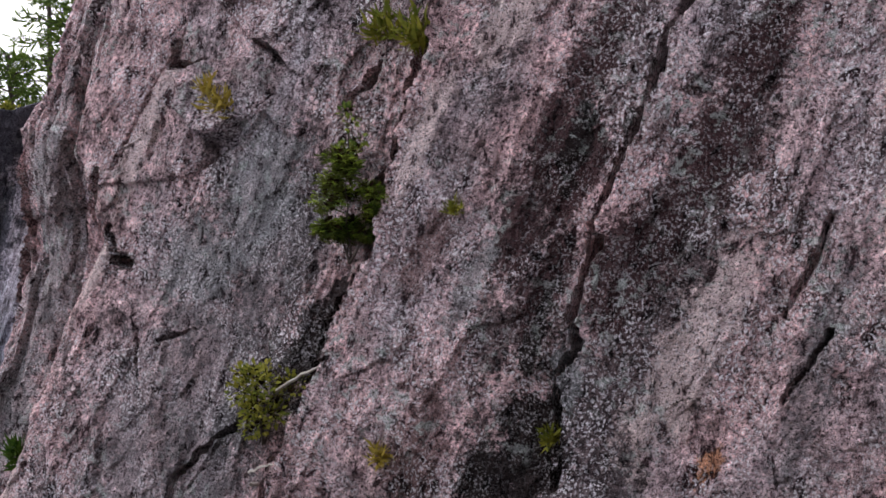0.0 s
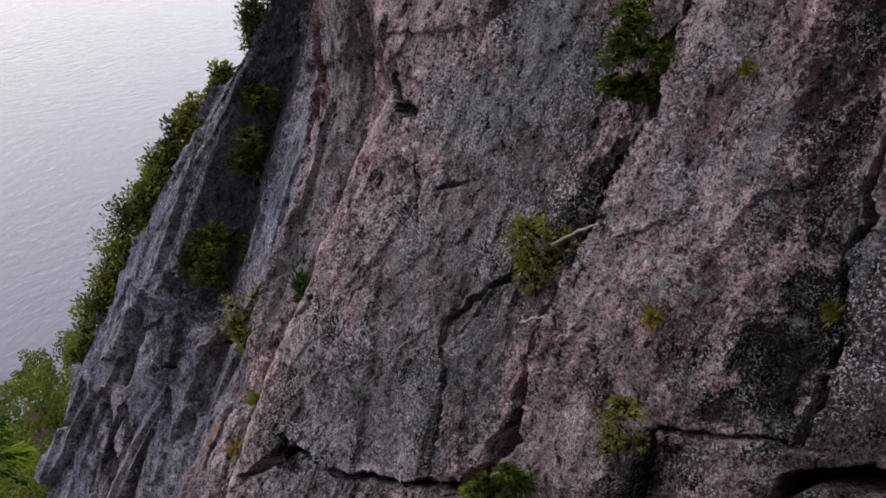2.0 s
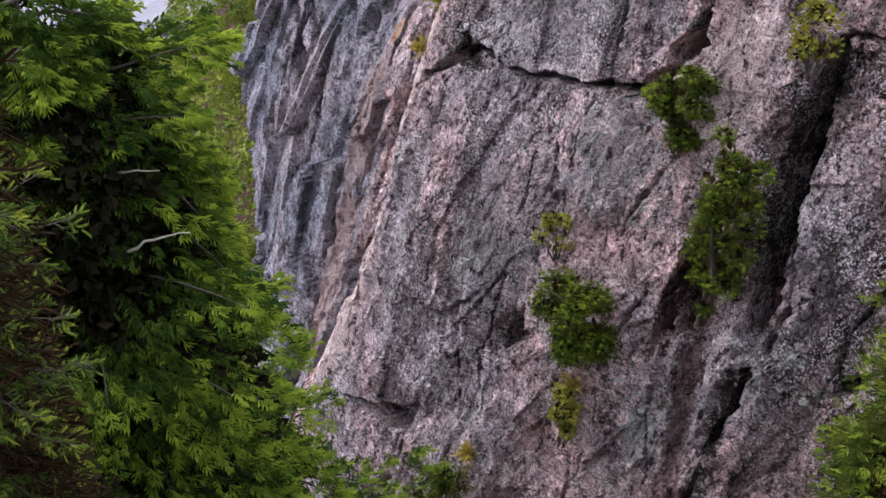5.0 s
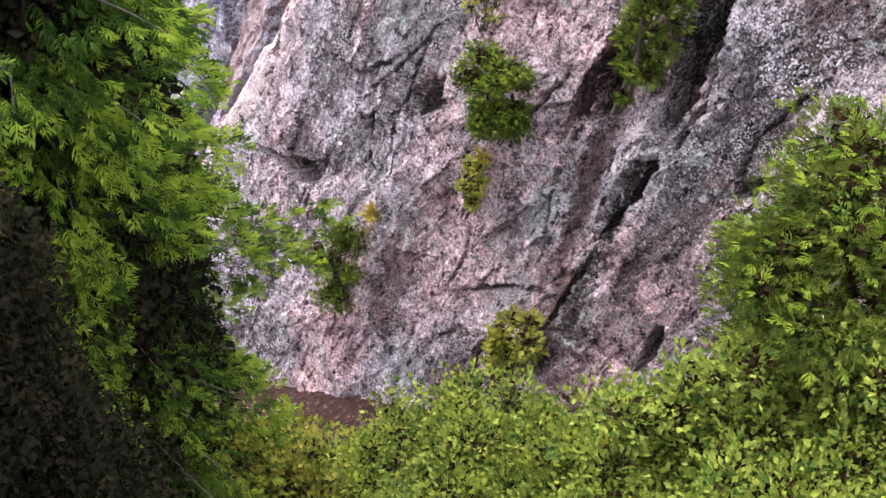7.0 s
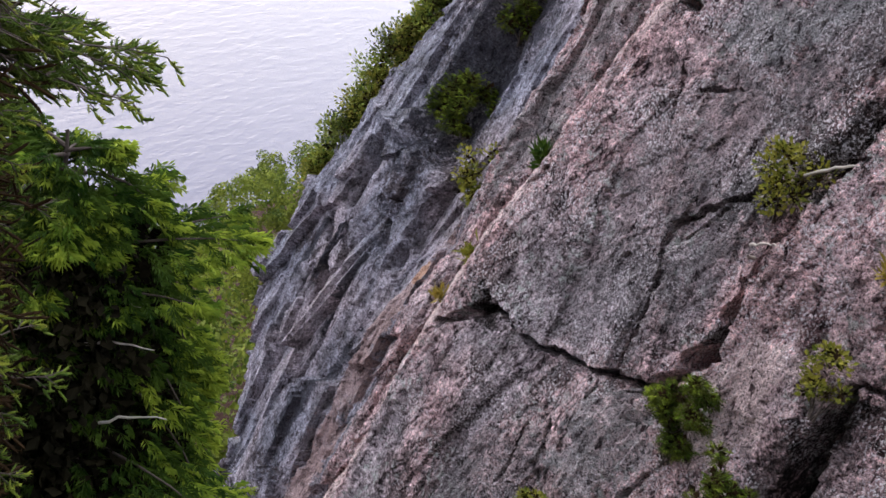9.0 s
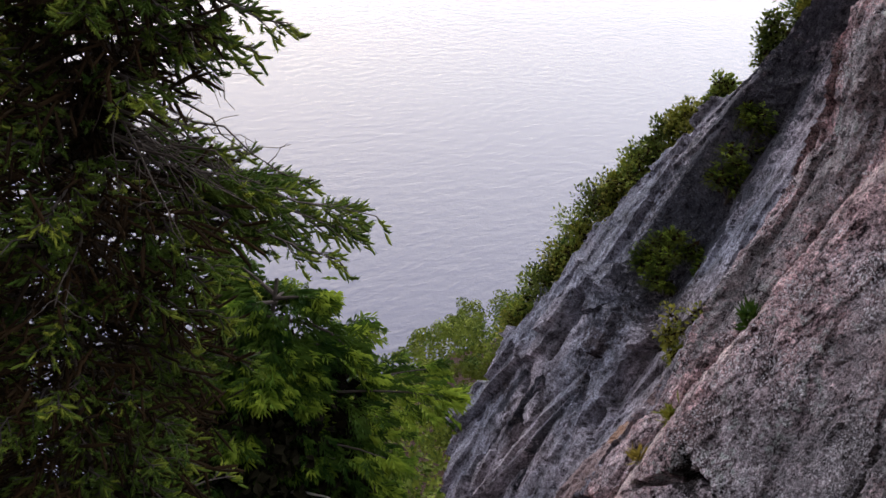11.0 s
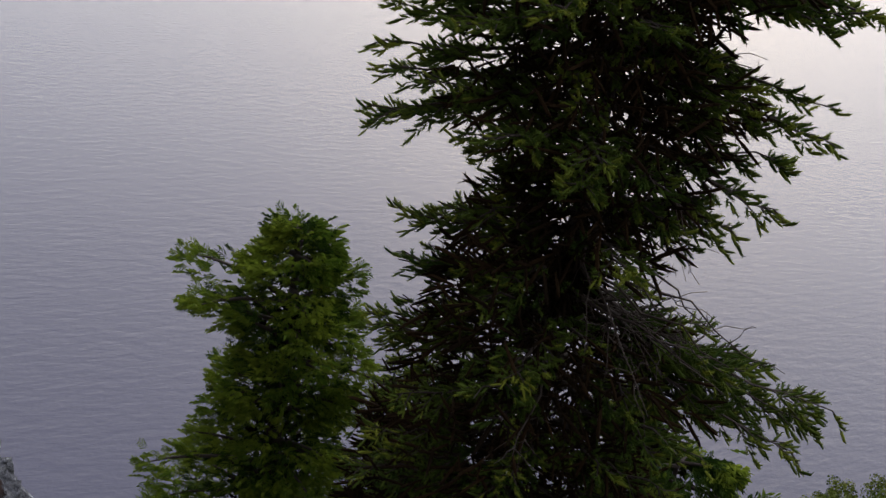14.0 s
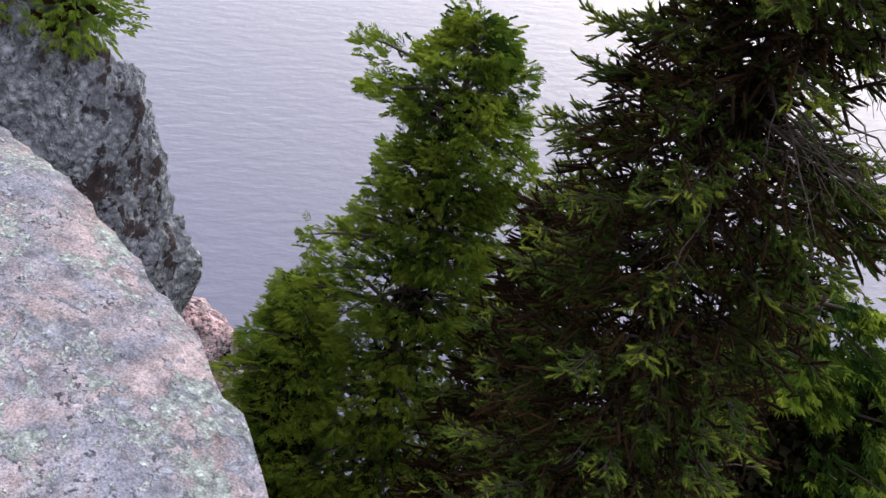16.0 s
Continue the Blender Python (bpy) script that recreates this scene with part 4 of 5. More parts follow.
# conifers
def spruce_branch(rng, a, b, gap):
    """One bough from a to b: its stem, thin branchlets to both sides, and where the shoots sit on them."""
    ln = np.linalg.norm(np.subtract(b, a))
    axis = bend(a, b, -0.05 * ln, 8, rng, 0.012)
    d = np.subtract(b, a) / ln
    side = np.cross(d, (0, 0, 1.0))
    side /= np.linalg.norm(side)
    n = int(ln / gap) + 4
    t = np.sort(rng.uniform(0.22, 1.0, n))
    root = np.stack([np.interp(t, np.linspace(0, 1, 8), axis[:, k]) for k in range(3)], -1)
    s = np.where(np.arange(n) % 2, 1.0, -1.0)[:, None]
    way = d * rng.uniform(0.6, 1.0, (n, 1)) + side * s * rng.uniform(0.35, 0.85, (n, 1)) + np.array((0, 0, 1.0)) * rng.uniform(-0.3, 0.3, (n, 1))
    way /= np.linalg.norm(way, axis=1, keepdims=True)
    reach = (0.04 + 0.36 * ln * (1.02 - t) * np.minimum(1, t * 3)) * rng.uniform(0.6, 1.15, n)
    stems = [rod([root[i], root[i] + way[i] * reach[i]], (0.003, 0.0015), 3) for i in range(n)]
    at, dirs, age = [], [], []
    for i in range(n):
        m = int(reach[i] / 0.014) + 2
        q = np.linspace(0.15, 1.0, m)[:, None]
        across = np.cross(way[i], (0, 0, 1.0))
        at.append(root[i] + way[i] * reach[i] * q - np.array((0, 0, 0.015)) * q)
        w = np.where(np.arange(m) % 2, 1.0, -1.0)[:, None] * rng.uniform(0.3, 1.2, (m, 1)) * (1.2 - q)
        dirs.append(way[i] + across * w + np.array((0, 0, 1.0)) * rng.uniform(-0.6, 0.95, (m, 1)))
        age.append(0.75 * t[i] + 0.3 * q[:, 0])
    return axis, stems, np.concatenate(at), np.concatenate(dirs), np.concatenate(age)


def spruce(name, foot, top, boughs, seed, label, filler=40, gap=0.05, radius=0.045, low=-4.0, spread=0.8, wide=None, inner=900):
    """wide: rows of height, reach towards the cliff and reach towards the slab; without it the crown is an even cone."""
    rng = np.random.RandomState(seed)
    foot, top = np.array(foot, float), np.array(top, float)
    ob = thing(name, foot, label, "tree")
    h = top[2] - foot[2]
    put("trunk", *rod(bend((0, 0, 0), top - foot, 0, 12, rng, 0.02), np.linspace(radius, 0.008, 12), 8), BARK, ob)

    def reach(z, a):
        if not wide:
            return spread * min(1.6, 0.3 + 0.33 * (top[2] - z))
        zs = [w[0] for w in wide]
        c = math.cos(a - radians(50))
        if -1.27 < z < -1.08 and c > -0.35:
            return 0.07
        broad = np.interp(z, zs, [w[1] for w in wide]) if c > 0 else np.interp(z, zs, [w[2] for w in wide])
        return math.hypot(c * broad, math.sin(a - radians(50)) * min(0.55, broad + 0.12))

    for i in range(filler):
        z = low + (top[2] - 0.1 - low) * (i + rng.uniform(0, 1)) / filler
        a = i * 2.4 + rng.uniform(-0.6, 0.6)
        r = reach(z, a) * rng.uniform(0.45, 1.0)
        boughs = (*boughs, (z + 0.1 * r, (foot[0] + r * math.cos(a), foot[1] + r * math.sin(a), z + rng.uniform(-0.05, 0.03) * r)))
    shoot, dead = needle_twig(rng, 18, 0.1, 0.24, 0.042), needle_twig(rng, 7, 0.06, 0.3, 0.02)
    for z, end in boughs:
        start = foot + (top - foot) * (z - foot[2]) / h
        axis, stems, at, dirs, t = spruce_branch(rng, start - foot, np.array(end) - foot, gap)
        limb = put("bough", *join([rod(axis, np.linspace(0.010, 0.002, 8), 3), *stems]), BARK, ob)
        fr, size = frames_from(dirs, unit(rng, len(at)) * 0.4 + (0, 0, 1)), rng.uniform(0.028, 0.05, len(at))
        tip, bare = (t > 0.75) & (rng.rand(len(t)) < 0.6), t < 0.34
        for part_name, sel, material in (("needles", ~tip & ~bare, SPRUCE), ("young_needles", tip, SPRUCE_TIP), ("dead_needles", bare & (rng.rand(len(t)) < 0.7), OLD_SHADED)):
            if sel.any():
                put(part_name, *scatter(*(dead if material is OLD_SHADED else shoot), fr[sel], at[sel], size[sel]), material, limb, smooth=False)
    # dead twigs round the trunk, dark enough to paint the inner shade
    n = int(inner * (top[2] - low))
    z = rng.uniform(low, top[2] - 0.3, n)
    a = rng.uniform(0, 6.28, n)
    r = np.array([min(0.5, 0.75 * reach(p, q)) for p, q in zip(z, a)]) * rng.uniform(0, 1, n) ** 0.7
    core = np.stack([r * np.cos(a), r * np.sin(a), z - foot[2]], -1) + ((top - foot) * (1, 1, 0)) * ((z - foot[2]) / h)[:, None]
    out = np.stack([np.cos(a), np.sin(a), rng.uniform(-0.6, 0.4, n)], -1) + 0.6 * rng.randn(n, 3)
    put("inner_crown", *scatter(*needle_twig(rng, 5, 0.06, 0.25, 0.03), frames_from(out, unit(rng, n)), core, rng.uniform(0.06, 0.12, n)), OLD_SHADED, ob, "dead brown inner twigs", smooth=False)
    return ob


def off_trunk(along, z, back=0.0):
    """A point beside the old spruce: metres towards the cliff, height, metres away from the slab."""
    return (-2.6 + along * 0.643 - back * 0.766, 2.05 + along * 0.766 + back * 0.643, z)


# long boughs that set the outline of the old spruce
BOUGHS = tuple((z, off_trunk(a, e, k)) for z, a, e, k in (
    (-0.16, 0.73, -0.29, 0.0), (-0.2, 0.6, -0.31, 0.2), (-0.22, 0.55, -0.33, -0.15), (-0.4, 0.6, -0.56, 0.05), (-0.48, 0.59, -0.62, -0.1), (-0.6, 0.52, -0.75, 0.1), (-0.7, 0.5, -0.82, -0.15), (-0.8, 0.43, -0.94, 0.0), (-0.9, 0.41, -1.03, 0.1),
    (-1.2, 0.84, -1.42, 0.0), (-1.22, 0.66, -1.38, 0.15), (-1.22, 0.55, -1.31, -0.12), (-1.24, 0.8, -1.5, 0.05), (-1.26, 0.72, -1.48, -0.2), (-1.26, 0.83, -1.52, 0.15), (-1.24, 0.42, -1.27, 0.05), (-1.3, 0.5, -1.54, 0.0),
    (-0.36, -0.68, -0.47, 0.0), (-0.42, -0.65, -0.53, 0.15), (-0.5, -0.66, -0.62, 0.0), (-0.55, -0.66, -0.72, 0.15), (-0.58, -0.64, -0.78, -0.12), (-0.6, -0.62, -0.83, 0.05), (-0.56, -0.5, -0.8, 0.2),
    (-0.85, -0.31, -0.86, 0.0), (-0.9, -0.32, -0.93, 0.1), (-0.98, -0.4, -1.02, -0.1), (-1.05, -0.53, -1.1, 0.0), (-1.1, -0.45, -1.14, 0.15), (-1.14, -0.49, -1.23, 0.0), (-1.2, -0.52, -1.3, 0.1), (-1.3, -0.57, -1.46, 0.0)))
WIDE = ((-4.5, 0.4, 0.9), (-2.8, 0.55, 0.75), (-1.9, 0.62, 0.66), (-1.78, 0.46, 0.66), (-1.62, 0.48, 0.64), (-1.52, 0.62, 0.6), (-1.42, 0.72, 0.56), (-1.33, 0.5, 0.5), (-1.26, 0.26, 0.48), (-1.22, 0.08, 0.46), (-1.11, 0.08, 0.44), (-1.08, 0.36, 0.46), (-1.0, 0.38, 0.36), (-0.94, 0.4, 0.28), (-0.87, 0.44, 0.2), (-0.8, 0.48, 0.3),
        (-0.75, 0.48, 0.56), (-0.62, 0.54, 0.6), (-0.56, 0.54, 0.26), (-0.5, 0.32, 0.56), (-0.43, 0.25, 0.6), (-0.36, 0.46, 0.58), (-0.29, 0.62, 0.5), (0.3, 0.6, 0.5), (1.6, 0.1, 0.1))
spruce("spruce", (-2.6, 2.05, -9.5), (-2.62, 2.06, 1.6), BOUGHS, 5, "dark spruce tree with ragged boughs beside the rock", 400, 0.042, 0.05, -4.2, 0.52, WIDE, 2400)
spruce("spruce", (-3.3, 2.05, -9.5), (-3.3, 2.05, -1.72), (), 6, "young green spruce between the larger trees", 150, 0.05, 0.025, -6.0, 0.5, None, 1800)


old = bpy.data.objects["spruce"]
# added skirt of near-black leaves, imitating the shade below the spruce
rng = np.random.RandomState(77)
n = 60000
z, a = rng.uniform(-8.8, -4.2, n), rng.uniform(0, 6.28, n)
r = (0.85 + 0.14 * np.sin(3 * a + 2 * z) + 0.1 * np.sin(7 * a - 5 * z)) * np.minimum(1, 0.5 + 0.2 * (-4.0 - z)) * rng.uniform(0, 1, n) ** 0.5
put("shade_skirt", *scatter(*small_leaf(), frames_from(unit(rng, n) + (0, 0, -0.5), unit(rng, n)), np.stack([r * np.cos(a), r * np.sin(a), z + 9.5 - 0.25 * r], -1), rng.uniform(0.03, 0.065, n)), SHADE_TWIGS, old, "dead blackish lower boughs", smooth=False)

DRY = bark_material("dry_twigs", (0.04, 0.03, 0.024), (0.11, 0.085, 0.065))
for i in range(28):
    rng = np.random.RandomState(700 + i)
    z = rng.uniform(-3.2, 0.3) if i > 14 else rng.uniform(-1.3, -1.0)
    a = rng.uniform(0, 6.3) if i > 14 else rng.uniform(-0.4, 1.6)
    ln = rng.uniform(0.25, 0.6)
    tip = np.array((ln * math.cos(a), ln * math.sin(a), z + 9.5 + rng.uniform(-0.25, 0.05)))
    twigs = [rod(bend((0, 0, z + 9.5), tip, 0.03, 7, rng, 0.012), np.linspace(0.006, 0.0015, 7), 4)]
    for k in range(7):
        t = rng.uniform(0.3, 0.95)
        s = np.array((0, 0, z + 9.5)) * (1 - t) + tip * t
        twigs.append(rod(bend(s, s + unit(rng, 1)[0] * 0.1 + (0.06 * math.cos(a), 0.06 * math.sin(a), -0.03), 0.01, 4, rng, 0.006), np.linspace(0.002, 0.001, 4), 3))
    put("dead_twig", *join(twigs), DRY, old)


def cedar(name, foot, height, width, seed, label, limbs=150, per=110, leaf=0.13, low=0.1, taper=0.5, blades=(3, 0.8), lobed=0.15, outline=(), inner=110, droop=0.45, core_to=0.7, young_from=0.9, tilt=(-0.65, 0.15)):
    """A cedar: trunk, limbs that carry flat drooping shelves of sprays, near-black fill as painted shade near the
    trunk.
    outline: rows of height above the foot, reach towards the cliff and reach towards the slab."""
    rng = np.random.RandomState(seed)
    ob = thing(name, foot, label, "tree")
    put("trunk", *rod(bend((0, 0, 0), (0, 0, height), 0, 12, rng, 0.02), np.linspace(0.012 * height + 0.01, 0.01, 12), 8), BARK, ob)
    tv, tf = spray_shape(rng, *blades)
    pos, out, age = [], [], []
    for i in range(limbs):
        k = low + (1 - low) * (i + rng.uniform(0, 1)) / limbs
        a = i * 2.4 + rng.uniform(-0.5, 0.5)
        r = width * (0.06 + 0.94 * (1 - k) ** taper) * (rng.uniform(0.35, 0.7) if i % 4 == 0 else rng.uniform(0.7, 1.1))
        r *= 0.88 + lobed * math.sin(2 * a + 9 * k + seed) * math.sin(23 * k + seed)
        if outline:
            c, hs = math.cos(a - radians(63)), [o[0] for o in outline]
            broad = np.interp(height * k, hs, [o[1] if c > 0 else o[2] for o in outline])
            r = math.hypot(c * broad, math.sin(a - radians(63)) * min(0.4, broad)) * rng.uniform(0.45, 1.08)
        rise = rng.uniform(0.05, 0.35) * r
        ease = lambda t: height * k - rise + rise * 1.5 * t - droop * r * t**3 * (rise < 0.2 * r) - 0.1 * r * t**3
        t6 = np.linspace(0, 1, 6)
        axis = np.stack([r * t6 * math.cos(a), r * t6 * math.sin(a), ease(t6)], -1)
        put("limb", *rod(axis, np.linspace(0.014, 0.003, 6), 5), BARK, ob)
        t = rng.uniform(0.2, 1.05, per) ** 0.75
        s = rng.uniform(-1, 1, per) * (1.2 - t)
        w = (0.12 + 0.32 * r) * s
        ca, sa = math.cos(a), math.sin(a)
        pos.append(np.stack([r * t * ca - w * sa, r * t * sa + w * ca, ease(t) - 0.25 * np.abs(w) + 0.025 * rng.randn(per)], -1))
        side = a + s * 1.1 + rng.uniform(-0.5, 0.5, per)
        out.append(np.stack([np.cos(side), np.sin(side), rng.uniform(*tilt, per)], -1))
        age.append(t + 0.25 * np.abs(s) + rng.uniform(-0.25, 0.25, per))
    pos, out, age = np.concatenate(pos), np.concatenate(out), np.concatenate(age)
    fr, size = frames_from(out, unit(rng, len(pos)) * 0.8 + (0, 0, 1)), leaf * rng.uniform(0.6, 1.3, len(pos))
    young = age > young_from
    put("crown", *scatter(tv, tf, fr[~young], pos[~young], size[~young]), CEDAR, ob, smooth=False)
    put("young_growth", *scatter(tv, tf, fr[young], pos[young], size[young]), CEDAR_TIP, ob, "yellow-green shoot tips", smooth=False)
    # near-black fill that puts the crown's inner shade into colour
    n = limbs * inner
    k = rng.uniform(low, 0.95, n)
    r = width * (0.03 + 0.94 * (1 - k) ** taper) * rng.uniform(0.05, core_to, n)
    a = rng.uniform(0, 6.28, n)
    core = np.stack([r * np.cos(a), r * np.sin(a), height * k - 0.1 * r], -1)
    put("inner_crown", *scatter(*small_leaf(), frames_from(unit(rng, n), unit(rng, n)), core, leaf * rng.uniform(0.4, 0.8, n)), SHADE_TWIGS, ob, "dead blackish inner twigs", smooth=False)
    return ob


LAKE_CEDAR = ((0.0, 1.1, 1.1), (4.5, 0.95, 0.85), (4.72, 0.8, 0.82), (5.0, 0.68, 0.76), (5.2, 0.6, 0.66), (5.37, 0.56, 0.58), (5.5, 0.52, 0.42), (5.65, 0.5, 0.36), (5.88, 0.46, 0.35), (6.02, 0.42, 0.32), (6.05, 0.38, 0.34), (6.07, 0.36, 0.72), (6.16, 0.34, 0.72), (6.18, 0.33, 0.36), (6.26, 0.3, 0.3), (6.34, 0.22, 0.22), (6.4, 0.08, 0.08), (6.43, 0.02, 0.02))
cedar("cedar", (-4.0, 1.83, -8.0), 6.42, 0.8, 41, "green cedar tree with a rounded top over the lake", 260, 90, 0.068, 0.3, 0.3, (4, 0.85), 0.3, LAKE_CEDAR, 12, 0.05, 0.3, 0.6, (-0.35, 0.6))
cedar("cedar", (-4.05, 1.36, -8.0), 5.12, 0.62, 46, "small dense green cedar beside the taller one", 120, 84, 0.072, 0.5, 0.42, (4, 0.85), 0.45, (), 110, 0.1, 0.7, 0.62, (-0.35, 0.6))
cedar("cedar", (-4.0, 4.2, -13.5), 10.6, 2.75, 42, "broad green cedar tree in front of the cliff", 230, 125, 0.14, 0.28, 0.42, (4, 1.1), 0.3, (), 330, 0.5, 0.62)
cedar("cedar", (-3.5, 3.2, -13.8), 8.0, 1.3, 43, "dark green cedar tree below the cliff edge", 70, 90, 0.16, 0.3, 0.5, (3, 1.5), 0.15, (), 240, 0.5, 0.6)
cedar("cedar", (-5.4, 3.3, -13.6), 8.0, 1.5, 44, "dense green cedar tree on the slope below", 55, 80, 0.17, 0.35, 0.5, (3, 1.6), 0.15, (), 240, 0.5, 0.6)
cedar("cedar", (-5.0, 5.6, -14.0), 8.2, 1.5, 45, "dense green cedar tree on the slope below", 55, 80, 0.17, 0.35, 0.5, (3, 1.6), 0.15, (), 240, 0.5, 0.6)
clump_plant("cedar_bush", (1.75, 7.0, -8.4), (1.25, 1.0, 2.6), 50, OLIVE, "large dense green cedar bush near the cliff foot", "bush", "spray", 60, 160, 0.12)
for i in range(34):
    rng = np.random.RandomState(200 + i)
    x, y = -2.6 + 6.2 * i / 33 + rng.uniform(-0.4, 0.4), rng.uniform(3.4, 6.2)
    clump_plant("leafy_bush", (x, y, -10.7 + 0.85 * x - 0.25 * (y - 5)), (0.8, 0.7, 1.5), 60 + i, BROAD, "bright green leafy bush below the cliff", "bush", "leaf", 24, 145, 0.068, group="bushes below the cliff")
for i, (x, y, z, tall) in enumerate(((0.75, 5.5, -10.9, 3.1), (1.2, 5.8, -10.7, 3.3), (1.6, 6.0, -10.6, 3.5), (2.0, 6.1, -10.5, 3.7), (2.4, 6.2, -10.4, 3.8), (1.7, 5.2, -10.6, 3.3),
                                       (-2.2, 4.7, -13.2, 3.4), (-1.75, 4.3, -13.0, 3.4), (-2.5, 4.3, -13.4, 3.5), (-1.5, 3.7, -12.9, 3.4))):
    clump_plant("leafy_bush", (x, y, z), (0.75, 0.7, tall), 160 + i, BROAD if i < 6 else YELLOW, "tall leafy green bush below the cliff", "bush", "leaf", 34, 150, 0.075, group="bushes below the cliff")


# near rocks beside the camera
def boulder(name, at, size, seed, material, label, turn=(0, 0, 0), rough_amount=0.12, sub=5, cut=0.3, crust=0.0):
    bm = bmesh.new()
    bmesh.ops.create_icosphere(bm, subdivisions=sub, radius=1)
    rng = np.random.RandomState(seed)
    planes = [(Vector(unit(rng, 1)[0]), rng.uniform(1 - cut, 0.95)) for _ in range(12)]
    for vert in bm.verts:
        for n, d in planes:
            k = vert.co.dot(n)
            if k > d:
                vert.co -= n * (k - d) * 0.9
    for vert in bm.verts:
        p = vert.co * 2.0 + Vector((seed, 0, 0))
        vert.co *= 1 + rough_amount * (noise.fractal(p, 0.9, 2.1, 6))
        if crust:
            vert.co *= 1 + crust * (abs(noise.noise(p * 5)) + 0.7 * noise.noise(p * 13) + 0.4 * noise.noise(p * 30))
        vert.co = Vector((vert.co.x * size[0], vert.co.y * size[1], vert.co.z * size[2]))
    for fc in bm.faces:
        fc.smooth = True
    me = bpy.data.meshes.new(name)
    bm.to_mesh(me)
    bm.free()
    me.materials.append(material)
    ob = new(name, me)
    ob.matrix_world = pose(*at, *turn)
    return tagged(ob, label, "rock")


SLAB_EDGE = ((-4.2, -0.9), (-3.1, -0.12), (-2.65, 0.1), (-2.4, 0.22), (-2.0, 0.345), (-1.62, 0.42), (-1.2, 0.385), (-0.6, 0.3), (0.2, 0.25), (1.2, 0.1), (2.5, -0.4), (6.0, -0.9), (9.5, -1.4))


def slab():
    """The rock that the camera stands on: a gently domed top with a rounded edge over the drop."""
    sx, sy = np.meshgrid(np.arange(-4.2, 9.0, 0.04), np.arange(-3.2, 1.0, 0.04))
    wx, wy = sx + 0.03 * rough(sx * 3, sy * 3, 91, 3), sy + 0.03 * rough(sx * 3, sy * 3, 95, 3)
    d, side = to_line(wx, wy, SLAB_EDGE)
    d = d * np.where(wy > np.interp(wx, [p[0] for p in SLAB_EDGE], [p[1] for p in SLAB_EDGE]), -1, 1)
    z = -1.42 - 0.06 * np.exp(-np.clip(d, 0, None) / 0.12) - 4.0 * np.clip(-d, 0, None) ** 0.85
    z += 0.04 * rough(sx * 1.2, sy * 1.2, 97, 4) + 0.006 * rough(sx * 9, sy * 9, 99, 3, 0.6)
    return np.stack([sx, sy, z], -1).reshape(-1, 3), grid_faces(sx.shape[1], sx.shape[0])


tagged(put("rock_slab", *slab(), NEAR_ROCK), "pale lichen-spotted granite slab at the cliff edge", "rock", kind="structure")


def near_cliff():
    """The wall that drops from the slab to the slope below."""
    cx, cz = np.meshgrid(np.arange(-14.0, 14.0, 0.15), np.arange(-20.0, -1.9, 0.15))
    line = np.interp(cx, [-14.0, -5.6] + [p[0] for p in SLAB_EDGE] + [14.0], [-2.4, -2.2] + [p[1] for p in SLAB_EDGE] + [-1.9]) - 0.1
    cy = line + 0.06 * (-2.4 - cz) + 0.25 * facets(cx * 0.7, cz * 0.4, 98, 0.8) * np.clip((-2.4 - cz) / 2, 0.1, 1) - 0.3
    return np.stack([cx, cy, cz], -1).reshape(-1, 3), grid_faces(cx.shape[1], cx.shape[0])


tagged(put("near_cliff", *near_cliff(), ROCK, smooth=False), "granite wall dropping away under the slab", "cliff", kind="structure")
# unseen slope, added behind the camera to cut skylight from that side
hx, hy = np.meshgrid(np.linspace(-14, 60, 120), np.linspace(-70, -2.2, 110))
hill_z = -1.75 + 1.1 * np.clip(-2.6 - hy, 0, None) * (1 + 0.12 * rough(hx * 0.2, hy * 0.2, 111, 3)) + 0.8 * rough(hx * 0.5, hy * 0.5, 115, 4) * np.clip((-2.6 - hy) / 2, 0, 1)
tagged(put("rear_sky_blocker", np.stack([hx, hy, hill_z], -1).reshape(-1, 3), grid_faces(120, 110), GROUND), "unseen dark slope behind the slab, added to block the sky", "ground", kind="structure")
boulder("lichen_rock", (-4.5, -0.12, -3.85), (0.98, 1.05, 2.05), 4, CRUST_ROCK, "dark rock crusted with grey lichen", (0, 0, 0), 0.14, 7, crust=0.045)
boulder("rock_ledge", (-6.5, 1.1, -6.0), (0.9, 1.1, 1.3), 6, ROCK, "pinkish granite ledge above the lake", (0, 0, 0), 0.08)
clump_plant("cedar_shrub", (-4.55, 0.16, -2.0), (0.5, 0.42, 1.0), 55, CEDAR_TIP, "bright green cedar shrub on top of the lichen rock", "shrub", "spray", 30, 130, 0.06)

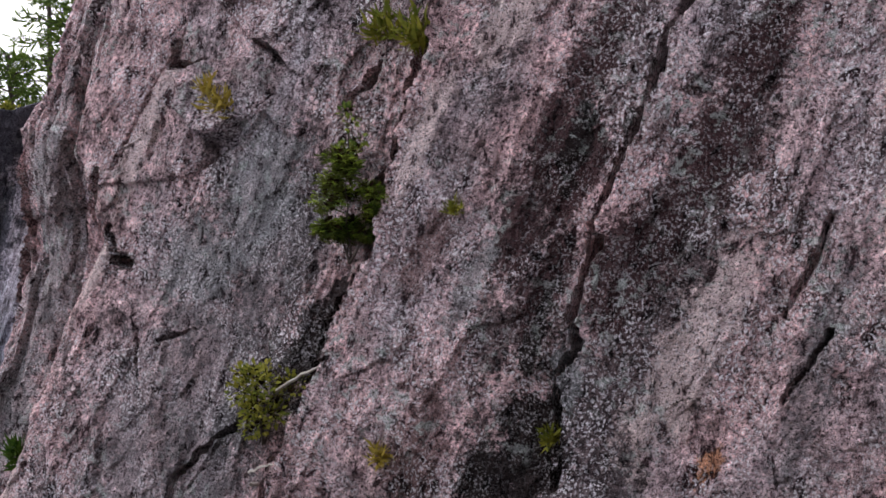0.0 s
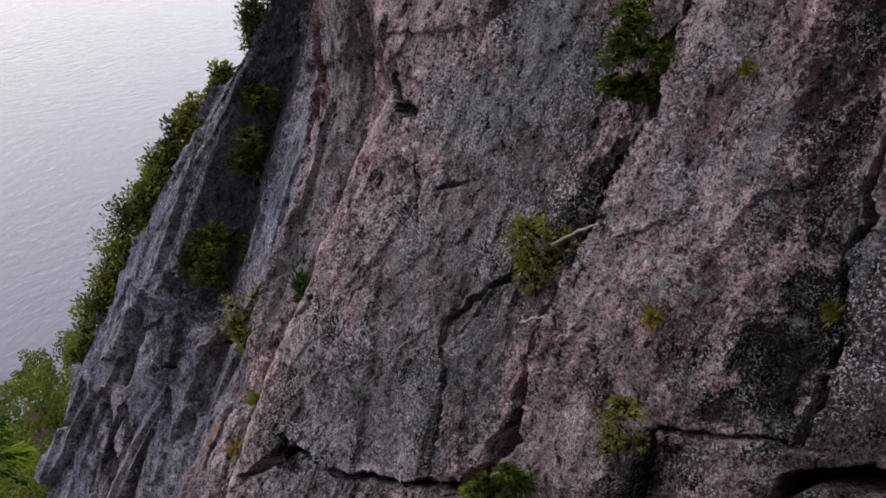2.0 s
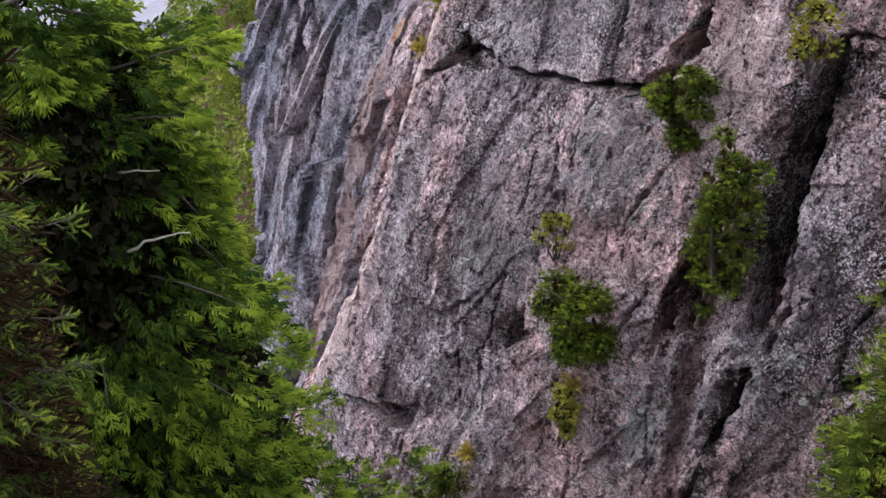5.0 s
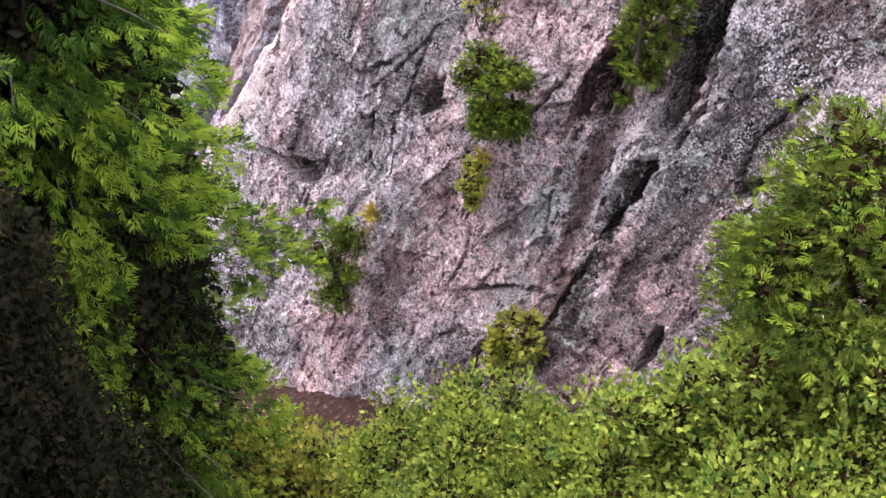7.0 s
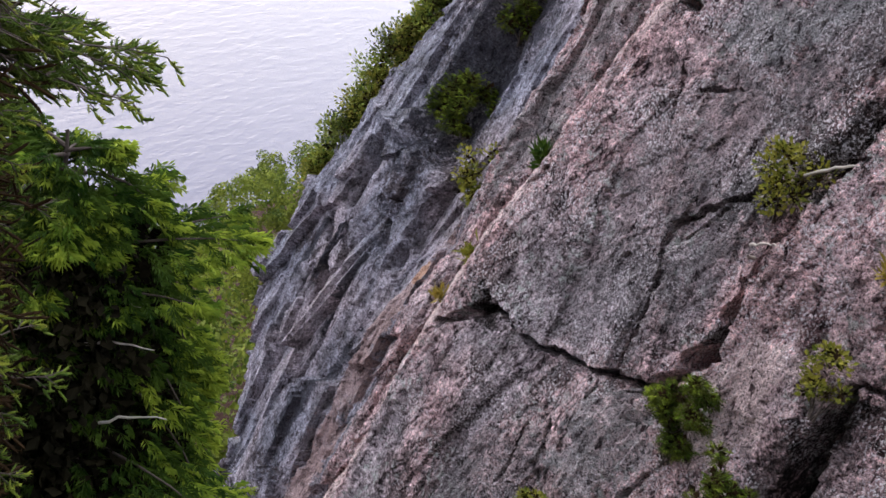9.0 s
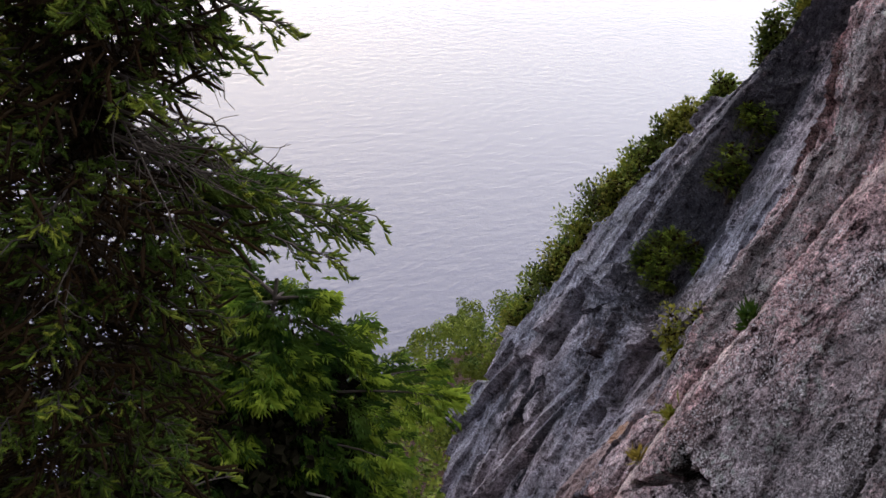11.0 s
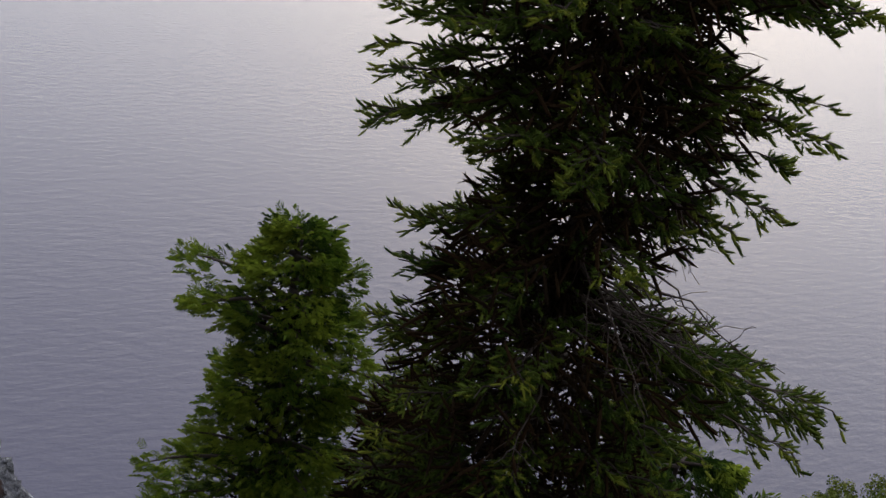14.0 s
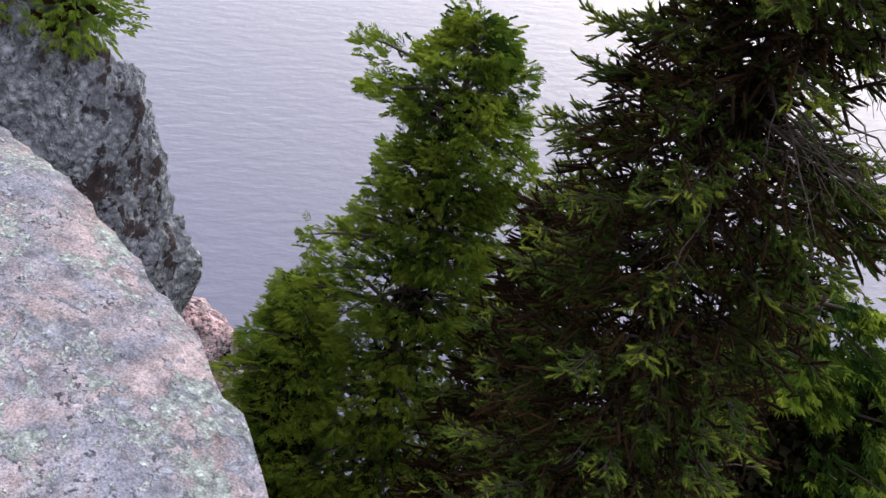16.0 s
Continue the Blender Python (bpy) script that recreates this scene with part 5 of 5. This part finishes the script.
# far woods on the slope
def woods(name, seed, gap, xs, ys, label):
    rng = np.random.RandomState(seed)
    gx, gy = np.meshgrid(np.arange(*xs, gap), np.arange(*ys, gap))
    x, y = gx.ravel() + rng.uniform(-0.35, 0.35, gx.size) * gap, gy.ravel() + rng.uniform(-0.35, 0.35, gx.size) * gap
    n = len(x)
    z = ground_height(x, y)
    tall = rng.uniform(3.5, 9.5, n)
    far, turn = np.hypot(x, y), np.degrees(np.arctan2(-x, y))
    keep = (z > -51) & (turn < 43) & (turn > 18) & (z + tall < -0.985 * far * np.interp(turn, (28, 31, 35, 38, 41, 46), (0.43, 0.455, 0.49, 0.535, 0.57, 0.66)))
    x, y, z, tall = x[keep], y[keep], z[keep], tall[keep]
    lobes, per = 9, 62
    h = np.repeat(tall, lobes)
    q = unit(rng, len(h)) * rng.uniform(0.4, 1.0, (len(h), 1)) * np.stack([h * 0.17, h * 0.17, h * 0.28], -1)
    c = np.repeat(np.stack([x, y, z], -1), lobes, 0) + q + np.stack([0 * h, 0 * h, h * 0.62], -1)
    d = unit(rng, len(c) * per)
    d[:, 2] = np.abs(d[:, 2]) * 1.2 - 0.2
    pos = np.repeat(c, per, 0) + d * rng.uniform(0.7, 1.05, (len(d), 1)) * np.repeat(h * rng.uniform(0.08, 0.14, len(h)), per)[:, None]
    tv, tf = small_leaf()
    ob = put(name, *scatter(tv, tf, frames_from(np.cross(d, unit(rng, len(d))), d + 0.35 * rng.randn(*d.shape)), pos, rng.uniform(0.12, 0.3, len(d))), WOODS, smooth=False)
    return tagged(ob, label, "woods", kind="stuff")


woods("far_woods", 7, 2.8, (-62, -8), (20, 95), "mixed green woods on the slope above the lake")


# pines above the buttress
def pine(name, foot, height, seed, label):
    rng = np.random.RandomState(seed)
    ob = thing(name, foot, label, "tree", "pines above the buttress")
    put("trunk", *rod(bend((0, 0, 0), (rng.uniform(-0.1, 0.1), 0, height), 0, 10, rng, 0.02), np.linspace(0.09, 0.02, 10), 7), BARK, ob)
    tv, tf = needle_twig(rng, 5, 0.06)
    for i in range(26):
        z = height * (0.2 + 0.8 * i / 26)
        a, r = i * 2.4 + rng.uniform(-0.4, 0.4), (0.3 + 1.0 * (1 - i / 26)) * rng.uniform(0.6, 1.1)
        tip = np.array((r * math.cos(a), r * math.sin(a), z + 0.1 * r))
        limb = put("bough", *rod(bend((0, 0, z), tip, 0.04, 6, rng, 0.02), np.linspace(0.02, 0.006, 6), 5), BARK, ob)
        n = 32
        t = rng.uniform(0.25, 1.0, (n, 1))
        at = np.array((0, 0, z)) * (1 - t) + tip * t + rng.randn(n, 3) * (0.12, 0.12, 0.07)
        put("needles", *scatter(tv, tf, frames_from(unit(rng, n) + (math.cos(a), math.sin(a), 0.3), unit(rng, n) + (0, 0, 1)), at, rng.uniform(0.16, 0.3, n)), SPRUCE, limb, smooth=False)
    return ob


pine("pine", (-9.3, 26.2, -5.2), 5.5, 301, "tall thin pine behind the grey buttress")
pine("pine", (-8.75, 26.5, -5.0), 6.0, 302, "tall thin pine behind the grey buttress")
pine("pine", (-7.9, 24.0, -4.0), 3.6, 303, "small pine on the rim of the buttress")
pine("pine", (-8.6, 22.3, -5.0), 2.6, 304, "small pine on the rim of the buttress")


# loose sticks and tufts on the cliff
def stick(name, a, b, r, seed, label):
    rng = np.random.RandomState(seed)
    a, b = np.array(a), np.array(b)
    ob = put(name, *rod(bend((0, 0, 0), b - a, 0.02, 9, rng, 0.005), np.linspace(r, r * 0.5, 9) * rng.uniform(0.85, 1.15, 9), 7), DEAD)
    ob.location = a
    return tagged(ob, label, "stick")


stick("dead_branch", CLIFF @ Vector((-5.95, -1.38, 0.2)), CLIFF @ Vector((-5.40, -0.98, 0.3)), 0.022, 401, "bleached broken branch lying across the crack")
stick("dead_branch", on_cliff(-6.1, -2.25, 0.1), on_cliff(-5.62, -2.03, 0.1), 0.016, 402, "thin grey dead stick wedged in the crack")
stick("dead_branch", on_cliff(-6.05, -2.36, 0.1), on_cliff(-5.9, -2.34, 0.12), 0.022, 403, "short grey dead stick in the crack")
stick("dead_branch", on_cliff(-5.55, -1.0, 0.05), on_cliff(-5.45, -0.45, 0.03), 0.02, 404, "grey dead stem standing in the crack")


def tuft(u, v, seed, material, label, size=0.16, n=90):
    rng = np.random.RandomState(seed)
    ob = thing("grass_tuft", on_cliff(u, v, 0.0), label, "grass", "grass tufts on the cliff")
    tv = np.array([(0, -0.03, 0), (0, 0.03, 0), (0.6, 0.02, 0.1), (1, 0, -0.1)], float)
    d = unit(rng, n) * 0.7 + np.array((-0.2, -0.5, 0.6))
    put("grass", *scatter(tv, np.array([(0, 2, 1), (0, 3, 2)]), frames_from(d, unit(rng, n)), rng.randn(n, 3) * size * 0.25, size * rng.uniform(0.6, 1.2, n)), material, ob, smooth=False)


for i, (u, v, mat, s) in enumerate(((-7.3, 1.35, GRASS, 0.2), (-7.55, 1.5, GRASS, 0.15), (-4.6, -1.7, GRASS, 0.16), (-5.25, 2.3, YELLOW, 0.3), (-5.7, 2.35, YELLOW, 0.3), (-5.15, 2.0, YELLOW, 0.22), (-3.15, -1.2, YELLOW, 0.15),
                                    (-3.0, -1.5, YELLOW, 0.14), (-4.4, 0.7, YELLOW, 0.12), (-9.9, -4.6, YELLOW, 0.2), (-9.95, -5.3, GRASS, 0.18), (-9.6, -3.0, CEDAR, 0.25), (-10.2, -7.2, YELLOW, 0.25), (-8.4, -4.8, YELLOW, 0.1), (-5.0, -6.4, YELLOW, 0.2), (-6.0, -8.0, GRASS, 0.2), (-7.1, -9.9, GRASS, 0.2))):
    tuft(u, v, 500 + i, mat, "small tuft of dry grass on the rock" if mat is GRASS else "small green tuft in a crack of the rock", s)

low = bpy.data.objects["cedar.001"]
for i, (a, b) in enumerate((((-3.64, 4.0, -4.0), (-3.22, 4.14, -3.88)), ((-3.64, 4.16, -3.82), (-3.38, 4.18, -3.7)), ((-3.35, 3.9, -4.32), (-2.95, 3.97, -4.1)))):
    rng = np.random.RandomState(800 + i)
    put("dead_branch", *rod(bend(np.array(a) - low.location, np.array(b) - low.location, 0.03, 8, rng, 0.005), np.linspace(0.010, 0.003, 8), 6), DEAD, low, "bare bleached branch")
